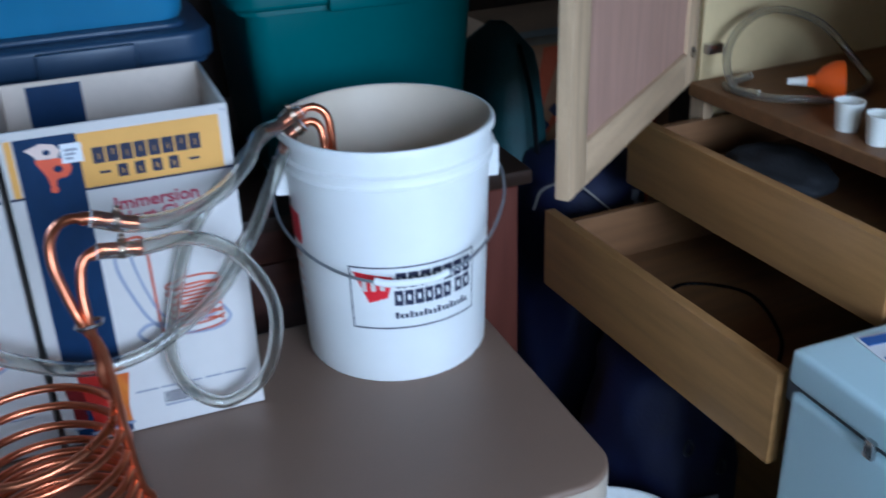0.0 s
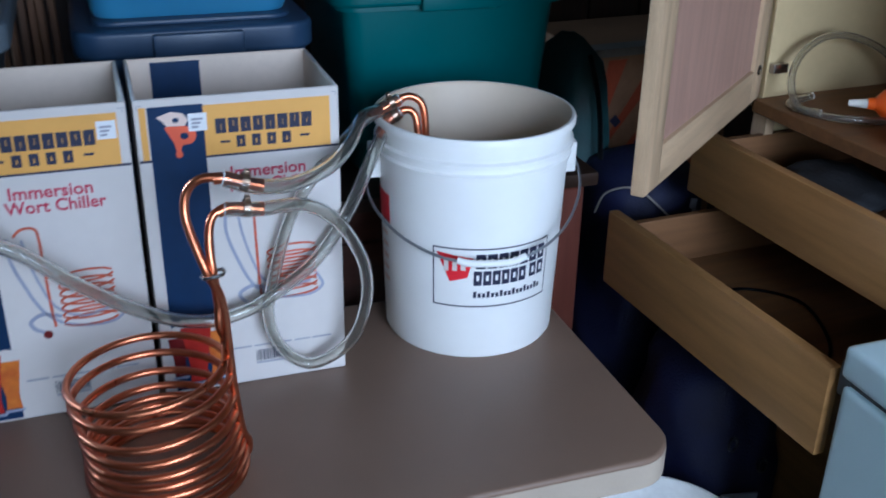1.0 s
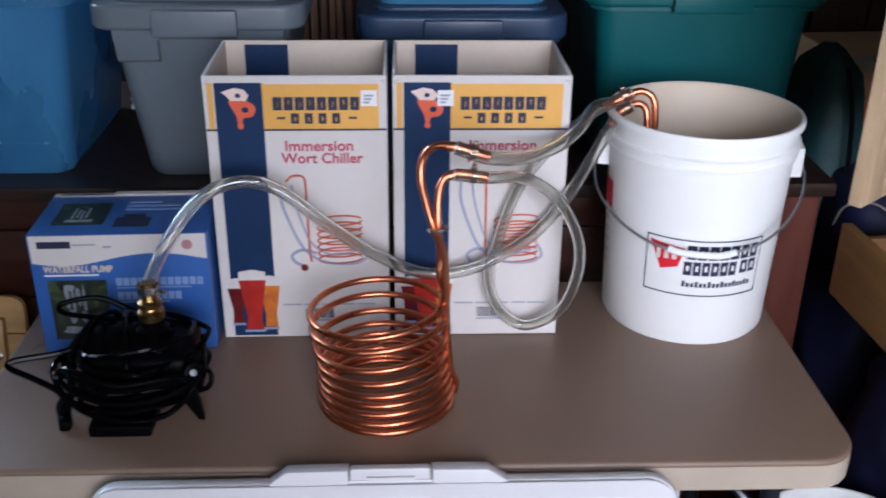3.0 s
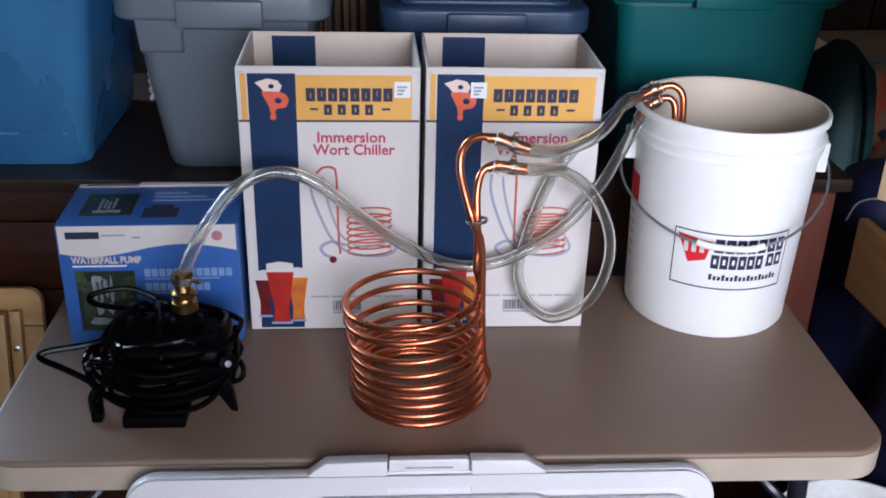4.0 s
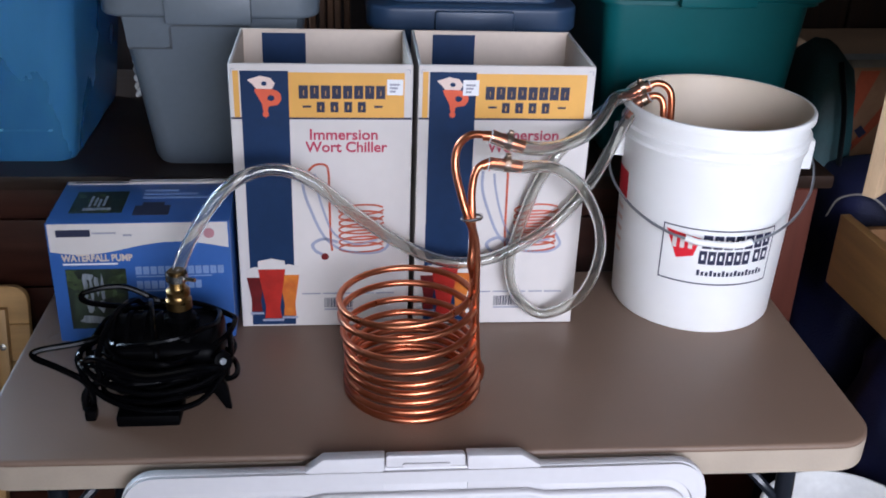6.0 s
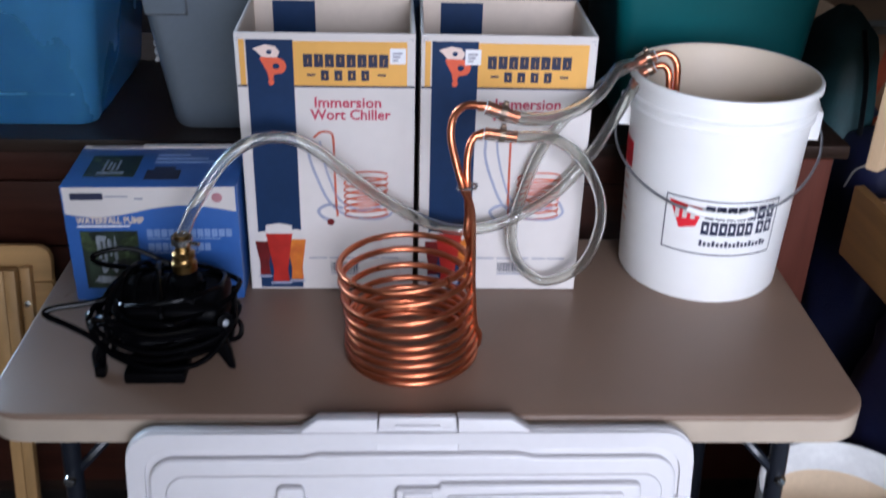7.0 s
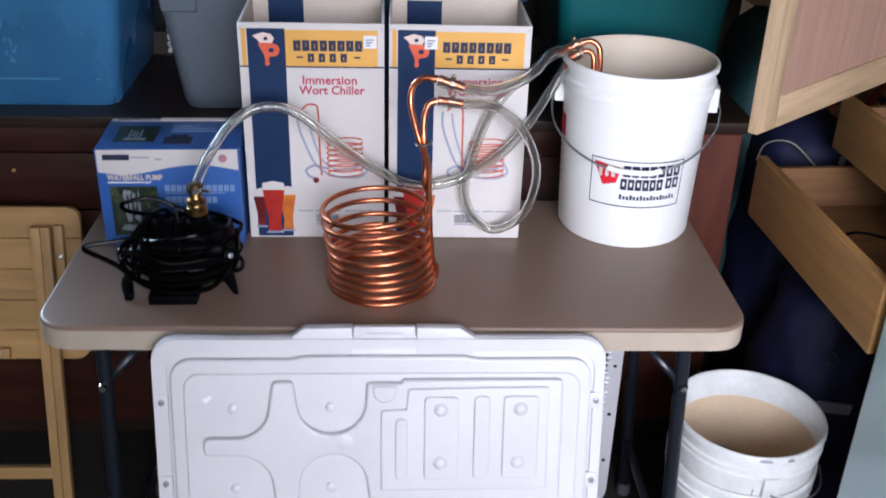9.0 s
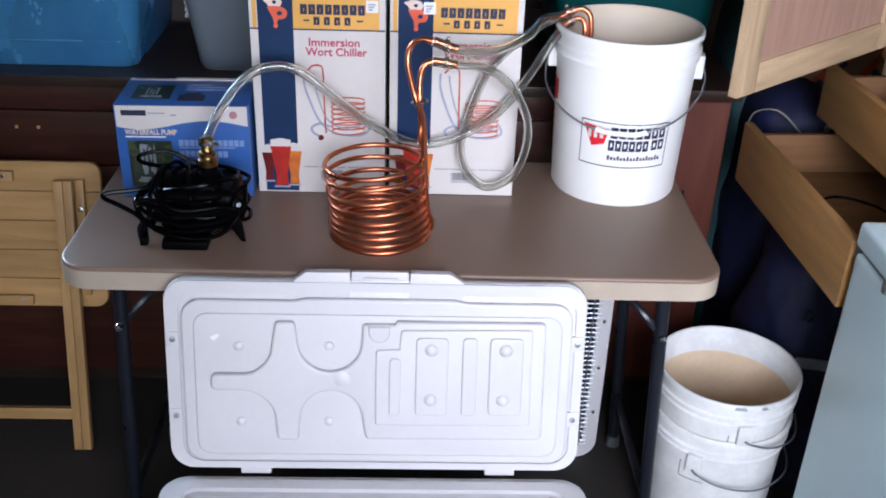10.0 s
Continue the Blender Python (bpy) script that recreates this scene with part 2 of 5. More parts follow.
def lathe(profile, n=48, close=False, bm=None, centre=(0, 0)):
    bm2 = bmesh.new()
    rings = []
    for r, z in profile:
        rings.append([bm2.verts.new((centre[0] + r * math.cos(2 * math.pi * i / n), centre[1] + r * math.sin(2 * math.pi * i / n), z)) for i in range(n)] if r > 1e-6 else [bm2.verts.new((*centre, z))])
    for a, b in zip(rings, rings[1:] + ([rings[0]] if close else [])):
        for i in range(n):
            j = (i + 1) % n
            if len(a) == 1 and len(b) > 1:
                bm2.faces.new((a[0], b[j], b[i]))
            elif len(b) == 1 and len(a) > 1:
                bm2.faces.new((a[i], a[j], b[0]))
            elif len(a) > 1:
                bm2.faces.new((a[i], a[j], b[j], b[i]))
    return join(bm, bm2)


def spline(pts, step=8, closed=False):
    p = [Vector(q) for q in pts]
    if closed:
        ext = [p[-1]] + p + [p[0], p[1]]
    else:
        ext = [p[0] * 2 - p[1]] + p + [p[-1] * 2 - p[-2]]
    out = []
    for i in range(1, len(ext) - 2):
        a, b, c, d = ext[i - 1:i + 3]
        for k in range(step):
            t = k / step
            out.append(0.5 * ((2 * b) + (c - a) * t + (2 * a - 5 * b + 4 * c - d) * t * t + (3 * b - a - 3 * c + d) * t ** 3))
    if not closed:
        out.append(p[-1])
    return out


def sweep(path, r, n=10, closed=False, bm=None, squash=1.0, caps=True):
    """A tube along a line of points; r is one radius or a function of 0..1."""
    bm2 = bmesh.new()
    m = len(path)
    up = Vector((0, 0, 1))
    rings, nrm = [], None
    for i, p in enumerate(path):
        a = path[(i - 1) % m] if closed or i else path[0]
        b = path[(i + 1) % m] if closed or i < m - 1 else path[-1]
        t = (b - a).normalized()
        if nrm is None:
            nrm = t.cross(up if abs(t.z) < 0.95 else Vector((1, 0, 0))).normalized()
        nrm = (nrm - t * nrm.dot(t)).normalized()
        bi = t.cross(nrm)
        rad = r(i / (m - 1)) if callable(r) else r
        rings.append([bm2.verts.new(p + nrm * (rad * math.cos(2 * math.pi * k / n)) + bi * (rad * squash * math.sin(2 * math.pi * k / n))) for k in range(n)])
    for a, b in zip(rings, rings[1:] + ([rings[0]] if closed else [])):
        for k in range(n):
            bm2.faces.new((a[k], a[(k + 1) % n], b[(k + 1) % n], b[k]))
    if caps and not closed:
        bm2.faces.new(rings[0][::-1])
        bm2.faces.new(rings[-1])
    return join(bm, bm2)


def rounded(x0, x1, y0, y1, r, seg=6):
    """Outline of a rectangle with round corners; r is one radius or four from the lower left, counter-clockwise."""
    rs = r if isinstance(r, (tuple, list)) else (r,) * 4
    out = []
    for (cx, cy, a), q in zip(((x0 + rs[0], y0 + rs[0], 180), (x1 - rs[1], y0 + rs[1], 270), (x1 - rs[2], y1 - rs[2], 0), (x0 + rs[3], y1 - rs[3], 90)), rs):
        for k in range(seg + 1):
            w = radians(a + 90 * k / seg)
            out.append((cx + q * math.cos(w), cy + q * math.sin(w)))
    return out


def slab(outline, z0, z1, bevel=0.0, bm=None, m=None, seg=2):
    """A flat plate of that outline from z0 to z1, its rims rounded."""
    bm2 = bmesh.new()
    lo = [bm2.verts.new((x, y, z0)) for x, y in outline]
    face = bm2.faces.new(lo)
    up = bmesh.ops.extrude_face_region(bm2, geom=[face])
    for v in up["geom"]:
        if isinstance(v, bmesh.types.BMVert):
            v.co.z = z1
    bmesh.ops.recalc_face_normals(bm2, faces=bm2.faces)
    if bevel:
        rim = [e for e in bm2.edges if abs(e.verts[0].co.z - e.verts[1].co.z) < 1e-6]
        bmesh.ops.bevel(bm2, geom=rim, offset=bevel, segments=seg, profile=0.6, affect="EDGES")
    if m is not None:
        bmesh.ops.transform(bm2, matrix=m, verts=bm2.verts)
    return join(bm, bm2)


def ring_plate(outer, inner, z0, z1, bm=None, m=None):
    """A plate with a hole; both outlines have the same count of points."""
    bm2 = bmesh.new()
    n = len(outer)
    v = [[bm2.verts.new((x, y, z)) for x, y in o] for o, z in ((outer, z0), (outer, z1), (inner, z1), (inner, z0))]
    for a, b in ((0, 1), (1, 2), (2, 3), (3, 0)):
        for i in range(n):
            j = (i + 1) % n
            bm2.faces.new((v[a][i], v[a][j], v[b][j], v[b][i]))
    if m is not None:
        bmesh.ops.transform(bm2, matrix=m, verts=bm2.verts)
    return join(bm, bm2)


def words(text, size, material, parent, m, name="lettering", spread=1.0, depth=0.0004, bold=0.0, xs=1.0):
    cu = bpy.data.curves.new("tmp", "FONT")
    cu.body, cu.size, cu.extrude, cu.align_x, cu.space_character, cu.offset = text, size, depth, "LEFT", spread, bold
    cu.resolution_u = 3
    o = bpy.data.objects.new("tmp", cu)
    scene.collection.objects.link(o)
    dg = bpy.context.evaluated_depsgraph_get()
    me = bpy.data.meshes.new_from_object(o.evaluated_get(dg))
    bpy.data.objects.remove(o)
    bpy.data.curves.remove(cu)
    me.transform(m @ Matrix.Diagonal((xs, 1, 1, 1)))
    me.materials.clear()
    me.materials.append(material)
    ob = new(name, me)
    ob.parent = parent
    return ob


FRONT = pose(0, 0, 0, 90, 0, 0)  # drawing plane x, y to world x, z facing -y


def print_rect(parent, x0, x1, z0, z1, y, material, name="print", lift=0.0006, label="", r=0.0):
    out = rounded(x0, x1, z0, z1, r, 4) if r else [(x0, z0), (x1, z0), (x1, z1), (x0, z1)]
    return part(name, slab(out, 0, lift, m=Matrix.Translation((0, y, 0)) @ FRONT), material, parent, label, smooth=False)


def print_poly(parent, pts, y, material, name="print", lift=0.0008, label=""):
    return part(name, slab(pts, 0, lift, m=Matrix.Translation((0, y, 0)) @ FRONT), material, parent, label, smooth=False)


def print_line(parent, pts, w, y, material, name="print", closed=False, step=6, bm=None):
    """A printed stroke: a flattened band on the card."""
    path = spline([(p[0], y, p[1]) for p in pts], step, closed)
    b2 = bmesh.new()
    rows = []
    m = len(path)
    for i, p in enumerate(path):
        a, b = path[max(i - 1, 0)], path[min(i + 1, m - 1)]
        t = (b - a).normalized()
        s = Vector((-t.z, 0, t.x)) * w / 2
        rows.append([b2.verts.new(q) for q in (p + s, p - s, p - s - Vector((0, 0.0007, 0)), p + s - Vector((0, 0.0007, 0)))])
    for a, b in zip(rows, rows[1:]):
        for k in range(4):
            b2.faces.new((a[k], a[(k + 1) % 4], b[(k + 1) % 4], b[k]))
    b2 = join(bm, b2)
    return b2 if parent is None else part(name, b2, material, parent, smooth=False)

# ---- setting ----
T = 0.74  # height of the table top

floor = part("floor", box(-2.4, 2.4, -2.7, 1.5, -0.12, 0.0), M["floor"], smooth=False)
tagged(floor, "stained dark concrete garage floor", "floor", kind="structure")
ground = part("ground", box(-40, 40, -60, -2.702, -0.2, -0.02), M["ground"], smooth=False)
tagged(ground, "grey asphalt driveway outside the garage", "ground", kind="structure")
# unseen ceiling added to close the room, dark brown to cut bounced fill
ceiling = part("ceiling", box(-2.4, 2.4, -2.7, 1.5, 2.5, 2.62), M["ceil"], smooth=False)
tagged(ceiling, "unseen dark ceiling added to close the garage", "ceiling", kind="structure")
# side and front walls close the room; their dark colour limits bounce
wall_west = part("wall_west", box(-2.5, -2.4, -2.7, 1.6, 0, 2.5), M["wall_side"], smooth=False)
tagged(wall_west, "plain garage side wall", "wall", kind="structure")
wall_east = part("wall_east", box(2.4, 2.5, -2.7, 1.6, 0, 2.5), M["wall_side"], smooth=False)
tagged(wall_east, "plain garage side wall", "wall", kind="structure")
bm = box(-2.4, -1.6, -2.7, -2.6, 0, 2.5)
box(1.4, 2.4, -2.7, -2.6, 0, 2.5, bm=bm)
box(-1.6, 1.4, -2.7, -2.6, 2.3, 2.5, bm=bm)
wall_south = part("wall_south", bm, M["wall_side"], smooth=False)
tagged(wall_south, "garage front wall with a raised door opening", "wall", kind="structure")
bm = box(-2.4, -2.34, 1.5, 1.6, 0, 2.5)
box(-1.40, 2.4, 1.5, 1.6, 0, 2.5, bm=bm)
box(-2.34, -1.40, 1.5, 1.6, 0, 1.15, bm=bm)
box(-2.34, -1.40, 1.5, 1.6, 1.95, 2.5, bm=bm)
wall_north = part("wall_north", bm, M["wall"], smooth=False)
tagged(wall_north, "dark stained wooden board wall behind the shelves", "wall", kind="structure")
tall = mesh_of("board", box(0, 0.145, -0.018, 0, 0, 2.49, 0.004, 1), M["wall"])
short = mesh_of("board", box(0, 0.145, -0.018, 0, 0, 1.13, 0.004, 1), M["wall"])
for i in range(32):
    x = -2.398 + i * 0.15
    ob = new("board", short if -2.5 < x < -1.40 else tall)
    ob.location, ob.parent = (x, 1.499, 0.004), wall_north


# ---- sideboard behind the table ----
def sideboard():
    t = thing("sideboard", "long red-brown wooden sideboard with a dark top and plain board front", "sideboard", (0, 0, 0))
    x0, x1, y0 = -1.60, 0.776, 0.640
    part("top", box(x0 - 0.02, x1 + 0.018, y0 - 0.022, 1.285, 0.853, 0.88, 0.006), M["dark_top"], t, "dark walnut-stained top")
    part("carcass", box(x0, x1, y0 + 0.014, 1.265, 0.06, 0.852), M["red_wood"], t, smooth=False)
    part("plinth", box(x0 + 0.03, x1 - 0.03, y0 + 0.05, 1.22, 0.0, 0.06), M["dark_top"], t, smooth=False)
    part("corner_post", box(x1 - 0.055, x1, y0, y0 + 0.05, 0.06, 0.852, 0.004), M["red_wood"], t)
    for za, zb in ((0.792, 0.850), (0.655, 0.788), (0.435, 0.651), (0.075, 0.431)):
        d = part("front_board", box(x0, x1 - 0.058, y0 - 0.003, y0 + 0.013, za, zb, 0.003), M["red_wood"], t)
        if za == 0.655:
            for kx in (-0.880, -0.830):
                part("wooden_plug", lathe([(0, 0.0), (0.0042, 0.0), (0.004, 0.0015), (0, 0.002)], 14), M["pine"], d).matrix_basis = Matrix.Translation((kx, y0 - 0.003, 0.748)) @ pose(0, 0, 0, 90)
    part("end_panel", box(0.53, x1 - 0.004, y0 - 0.009, y0 - 0.0035, 0.07, 0.848, 0.002, 1), M["red_panel"], t, "smooth brick-red end panel")
    part("pull", sweep(spline([(0.690, y0 - 0.009, 0.62), (0.690, y0 - 0.018, 0.615), (0.690, y0 - 0.018, 0.565), (0.690, y0 - 0.009, 0.56)], 5), 0.003, 8), M["steel_dark"], t)


sideboard()


# ---- folding table ----
def folding_table():
    t = thing("folding_table", "beige plastic folding table with dark steel legs", "table", (0.002, 0.001, 0), -0.5)
    out = rounded(-0.605, 0.605, 0.0, 0.515, 0.06, 8)
    top = part("tabletop", slab(out, T - 0.012, T, 0.006, seg=3), M["table"], t, "taupe pebbled plastic top")
    rim_in = rounded(-0.59, 0.59, 0.015, 0.50, 0.05, 8)
    part("rim", ring_plate([(x * 1.0008, y) for x, y in out], rim_in, T - 0.045, T - 0.008), M["table_edge"], t, "paler moulded rim")
    part("moulded_seal", lathe([(0.020, T), (0.0202, T + 0.0008), (0.0225, T + 0.0008), (0.0228, T)], 28, centre=(-0.555, 0.30)), M["table"], t)
    for s in (-1, 1):
        leg = part("leg_frame", sweep(spline([(s * 0.55, 0.075, 0.012), (s * 0.53, 0.075, 0.40), (s * 0.515, 0.075, 0.68), (s * 0.515, 0.09, 0.705), (s * 0.515, 0.25, 0.71), (s * 0.515, 0.42, 0.705), (s * 0.515, 0.44, 0.68), (s * 0.53, 0.44, 0.40), (s * 0.55, 0.44, 0.012)], 6), 0.0135, 12), M["steel_dark"], t)
        for y in (0.075, 0.44):
            part("foot", lathe([(0, 0.0), (0.017, 0.0), (0.017, 0.02), (0.0145, 0.028), (0.0145, 0.03)], 14, centre=(s * 0.55, y)), M["seal"], leg)
        part("cross_bar", sweep([Vector((s * 0.54, 0.075, 0.16)), Vector((s * 0.54, 0.44, 0.16))], 0.009, 10), M["steel_dark"], leg)
        for y in (0.075, 0.44):
            br = part("brace", sweep(spline([(s * 0.52, y, 0.575), (s * 0.47, y + 0.02 * (1 if y < 0.2 else -1), 0.625), (s * 0.36, 0.26, 0.69)], 5), 0.0075, 8), M["steel_dark"], leg)
            part("rivet", lathe([(0, -0.006), (0.008, -0.006), (0.009, 0.0), (0.006, 0.005), (0, 0.006)], 12), M["steel"], br).matrix_basis = Matrix.Translation((s * 0.522, y - 0.017, 0.575)) @ pose(0, 0, 0, 90)
    return t


folding_table()


# ---- cartons ----
def letter_row(parent, x0, x1, z0, z1, y, n, material, gap=0.22):
    """Unlettered hollow blocks the size of printed capitals."""
    w = (x1 - x0) / n
    r = random.Random(n)
    for i in range(n):
        a, b = x0 + i * w, x0 + i * w + w * (1 - gap)
        k, c = (z1 - z0) * 0.30, r.uniform(-0.12, 0.12) * (z1 - z0)
        part("type_block", ring_plate([(a, z0), (b, z0), (b, z1), (a, z1)], [(a + k * 1.1, z0 + k + c), (b - k, z0 + k + c), (b - k, z1 - k + c), (a + k * 1.1, z1 - k + c)], 0, 0.0006, m=Matrix.Translation((0, y, 0)) @ FRONT), material, parent, smooth=False)


def chiller_carton(at, turn, w, sticker_x, group):
    t = thing("carton", "open white carton with navy and amber print and a price sticker", "box", at, turn, group)
    d, h, k = 0.203, 0.423, 0.004
    part("front_panel", box(0, w, 0, k, 0, h, 0.0012, 1), M["card_white"], t)
    part("back_panel", box(0, w, d - k, d, 0, h, 0.0012, 1), M["card_in"], t)
    part("side_panel", box(0, k, k, d - k, 0, h, 0.001, 1), M["card_white"], t)
    part("side_panel", box(w - k, w, k, d - k, 0, h, 0.001, 1), M["card_white"], t)
    part("bottom_panel", box(k, w - k, k, d - k, 0.001, 0.005), M["card_in"], t, smooth=False)
    # linings show the bare card
    part("lining", box(k, k + 0.001, k, d - k, 0.01, h - 0.003), M["card_in"], t, "bare grey card lining", smooth=False)
    part("lining", box(w - k - 0.001, w - k, k, d - k, 0.01, h - 0.003), M["card_in"], t, smooth=False)
    part("lining", box(k, w - k, k, k + 0.001, 0.01, h - 0.004), M["card_in"], t, smooth=False)
    print_rect(t, 0.034, 0.102, 0.24, h - 0.006, d - k - 0.0008, M["navy"], "navy_stripe_inside")
    # front print
    y = -0.0002
    print_rect(t, 0.006, 0.014, h - 0.078, h - 0.010, y, M["amber"], "amber_strip")
    st = print_rect(t, 0.016, 0.083, 0.004, h - 0.010, y, M["navy"], "navy_stripe", 0.0009, "dark navy printed stripe")
    band = print_rect(t, 0.083, w - 0.012, h - 0.078, h - 0.012, y, M["amber"], "amber_band", 0.0007, "amber printed band")
    print_rect(t, 0.083, w - 0.001, h - 0.081, h - 0.078, y, M["ink"], "rule")
    print_rect(t, 0.001, 0.016, h - 0.081, h - 0.078, y, M["ink"], "rule")
    y2 = y - 0.0009
    letter_row(t, 0.097, 0.222, h - 0.050, h - 0.0305, y2, 8, M["ink"], 0.16)
    letter_row(t, 0.122, 0.200, h - 0.070, h - 0.0545, y2, 4, M["ink"], 0.42)
    print_rect(t, 0.102, 0.114, h - 0.063, h - 0.060, y2, M["ink"], "type_bar")
    print_rect(t, 0.204, 0.216, h - 0.063, h - 0.060, y2, M["ink"], "type_bar")
    # emblem: a pale cap over an orange-red tilted lobe, with a drop
    cx, cz = 0.050, h - 0.048
    soft = lambda pts: [(p.x, p.y) for p in spline([(q[0], q[1], 0) for q in pts], 4, True)]
    print_poly(t, [(cx - 0.024, cz + 0.025), (cx - 0.006, cz + 0.031), (cx + 0.008, cz + 0.028), (cx + 0.014, cz + 0.020), (cx + 0.010, cz + 0.012), (cx - 0.012, cz + 0.0125), (cx - 0.017, cz + 0.019)], y2, M["pink_ink"], "emblem_cap")
    print_poly(t, soft([(cx - 0.0145, cz + 0.0115), (cx - 0.002, cz + 0.0117), (cx + 0.010, cz + 0.0115), (cx + 0.0195, cz + 0.007), (cx + 0.0225, cz - 0.002), (cx + 0.017, cz - 0.011), (cx + 0.005, cz - 0.0135), (cx + 0.003, cz - 0.020), (cx - 0.003, cz - 0.020), (cx - 0.005, cz - 0.010), (cx - 0.010, cz)]), y2, M["logo_red"], "emblem_lobe")
    for ex, ez, er in ((cx - 0.001, cz + 0.020, 0.0034), (cx + 0.008, cz - 0.001, 0.0044)):
        print_poly(t, [(ex + er * 1.2 * math.cos(a * 0.785), ez + er * math.sin(a * 0.785)) for a in range(8)], y2 - 0.0007, M["navy"], "emblem_eye")
    print_poly(t, [(cx + 0.0045 * math.cos(a * 0.785), cz - 0.025 + 0.005 * math.sin(a * 0.785)) for a in range(8)], y2, M["logo_red"], "emblem_drop")
    # sticker
    s = print_rect(t, sticker_x, sticker_x + 0.023, h - 0.044, h - 0.021, y2 - 0.0006, M["sticker"], "price_sticker", 0.0005, "small white price sticker")
    for j, ww in ((0, 0.014), (1, 0.011), (2, 0.008)):
        print_rect(t, sticker_x + 0.004, sticker_x + 0.004 + ww, h - 0.030 - j * 0.005, h - 0.027 - j * 0.005, y2 - 0.0012, M["grey_ink"], "type_bar", 0.0003)
    for mx, dx in ((0.004, 0.006), (w - 0.004, -0.006)):
        print_rect(t, min(mx, mx + dx), max(mx, mx + dx), h - 0.0075, h - 0.0068, y, M["grey_ink"], "corner_mark")
        print_rect(t, mx - 0.0004, mx + 0.0004, h - 0.0125, h - 0.0075, y, M["grey_ink"], "corner_mark")
    # words
    at_front = lambda x, z: Matrix.Translation((x, y - 0.0004, z)) @ FRONT
    words("Immersion", 0.0225, M["red_ink"], t, at_front(0.110, 0.3115), bold=0.00045, xs=1.03)
    words("Wort Chiller", 0.0225, M["red_ink"], t, at_front(0.105, 0.2925), bold=0.00045, xs=0.98)
    # drawing of the coil
    for k2 in range(7):
        cz2 = 0.200 - k2 * 0.0105
        print_line(t, [(0.186 + 0.034 * math.cos(a), cz2 + 0.008 * math.sin(a) + 0.0015 * math.cos(a)) for a in (radians(20 + 30 * q) for q in range(12))], 0.0028, y, M["coil_ink"], "drawn_coil", step=3)
    print_line(t, [(0.108, 0.263), (0.118, 0.272), (0.132, 0.272), (0.137, 0.262), (0.138, 0.22), (0.139, 0.16), (0.141, 0.132)], 0.0034, y, M["coil_ink"], "drawn_pipe")
    print_line(t, [(0.100, 0.262), (0.100, 0.235), (0.110, 0.20), (0.130, 0.155), (0.160, 0.132), (0.205, 0.128), (0.226, 0.140), (0.218, 0.160)], 0.0042, y, M["pale_ink"], "drawn_hose")
    print_line(t, [(0.117, 0.258), (0.120, 0.235), (0.130, 0.195), (0.145, 0.160), (0.175, 0.143), (0.21, 0.150)], 0.0034, y, M["pale_ink"], "drawn_hose")
    print_line(t, [(0.150, 0.146), (0.128, 0.152), (0.112, 0.143), (0.116, 0.132), (0.126, 0.126)], 0.005, y, M["pale_ink"], "drawn_hose")
    print_poly(t, [(0.130 + 0.006 * math.cos(a * 0.785), 0.122 + 0.006 * math.sin(a * 0.785)) for a in range(8)], y, M["beer_dark"], "drawn_fitting")
    # drawing of three glasses
    for gx, gw, gz0, gz1, mm in ((0.0235, 0.023, 0.028, 0.104, "beer_dark"), (0.0745, 0.027, 0.020, 0.108, "beer_gold"), (0.0485, 0.036, 0.016, 0.118, "beer_red")):
        zt = gz1 - 0.016
        g = print_poly(t, [(gx - gw * 0.36, gz0), (gx + gw * 0.36, gz0), (gx + gw * 0.30, gz0 + 0.02), (gx + gw * 0.58, zt), (gx - gw * 0.58, zt), (gx - gw * 0.30, gz0 + 0.02)], y2, M[mm], "drawn_glass", 0.0005 + gw * 0.02)
        print_poly(t, [(gx - gw * 0.58, zt), (gx + gw * 0.58, zt), (gx + gw * 0.56, gz1 - 0.002), (gx, gz1 + 0.002), (gx - gw * 0.56, gz1 - 0.002)], y2, M["card_white"], "drawn_foam", 0.0005 + gw * 0.02)
        print_rect(t, gx - gw * 0.45, gx + gw * 0.45, gz0 - 0.005, gz0 - 0.0015, y2, M["pale_ink"], "drawn_foot", 0.0005 + gw * 0.02)
    # small print and bar code
    for a, b in ((0.094, 0.122), (0.126, 0.150), (0.153, 0.178), (0.183, 0.205), (0.208, 0.236)):
        print_rect(t, a, min(b, w - 0.02), 0.0565, 0.0590, y, M["grey_ink"], "type_bar")
    xx = 0.128
    r = random.Random(4)
    while xx < 0.172:
        ww = r.choice((0.0008, 0.0014, 0.002))
        print_rect(t, xx, xx + ww, 0.033, 0.050, y, M["ink"], "bar_code_line")
        xx += ww + r.choice((0.0008, 0.0013))
    print_rect(t, 0.128, 0.172, 0.028, 0.031, y, M["grey_ink"], "type_bar")
    return t


chiller_carton((-0.2805, 0.332, T + 0.001), 0.3, 0.259, 0.222, "cartons on the table")
chiller_carton((-0.0135, 0.334, T + 0.001), -0.5, 0.256, 0.064, "cartons on the table")


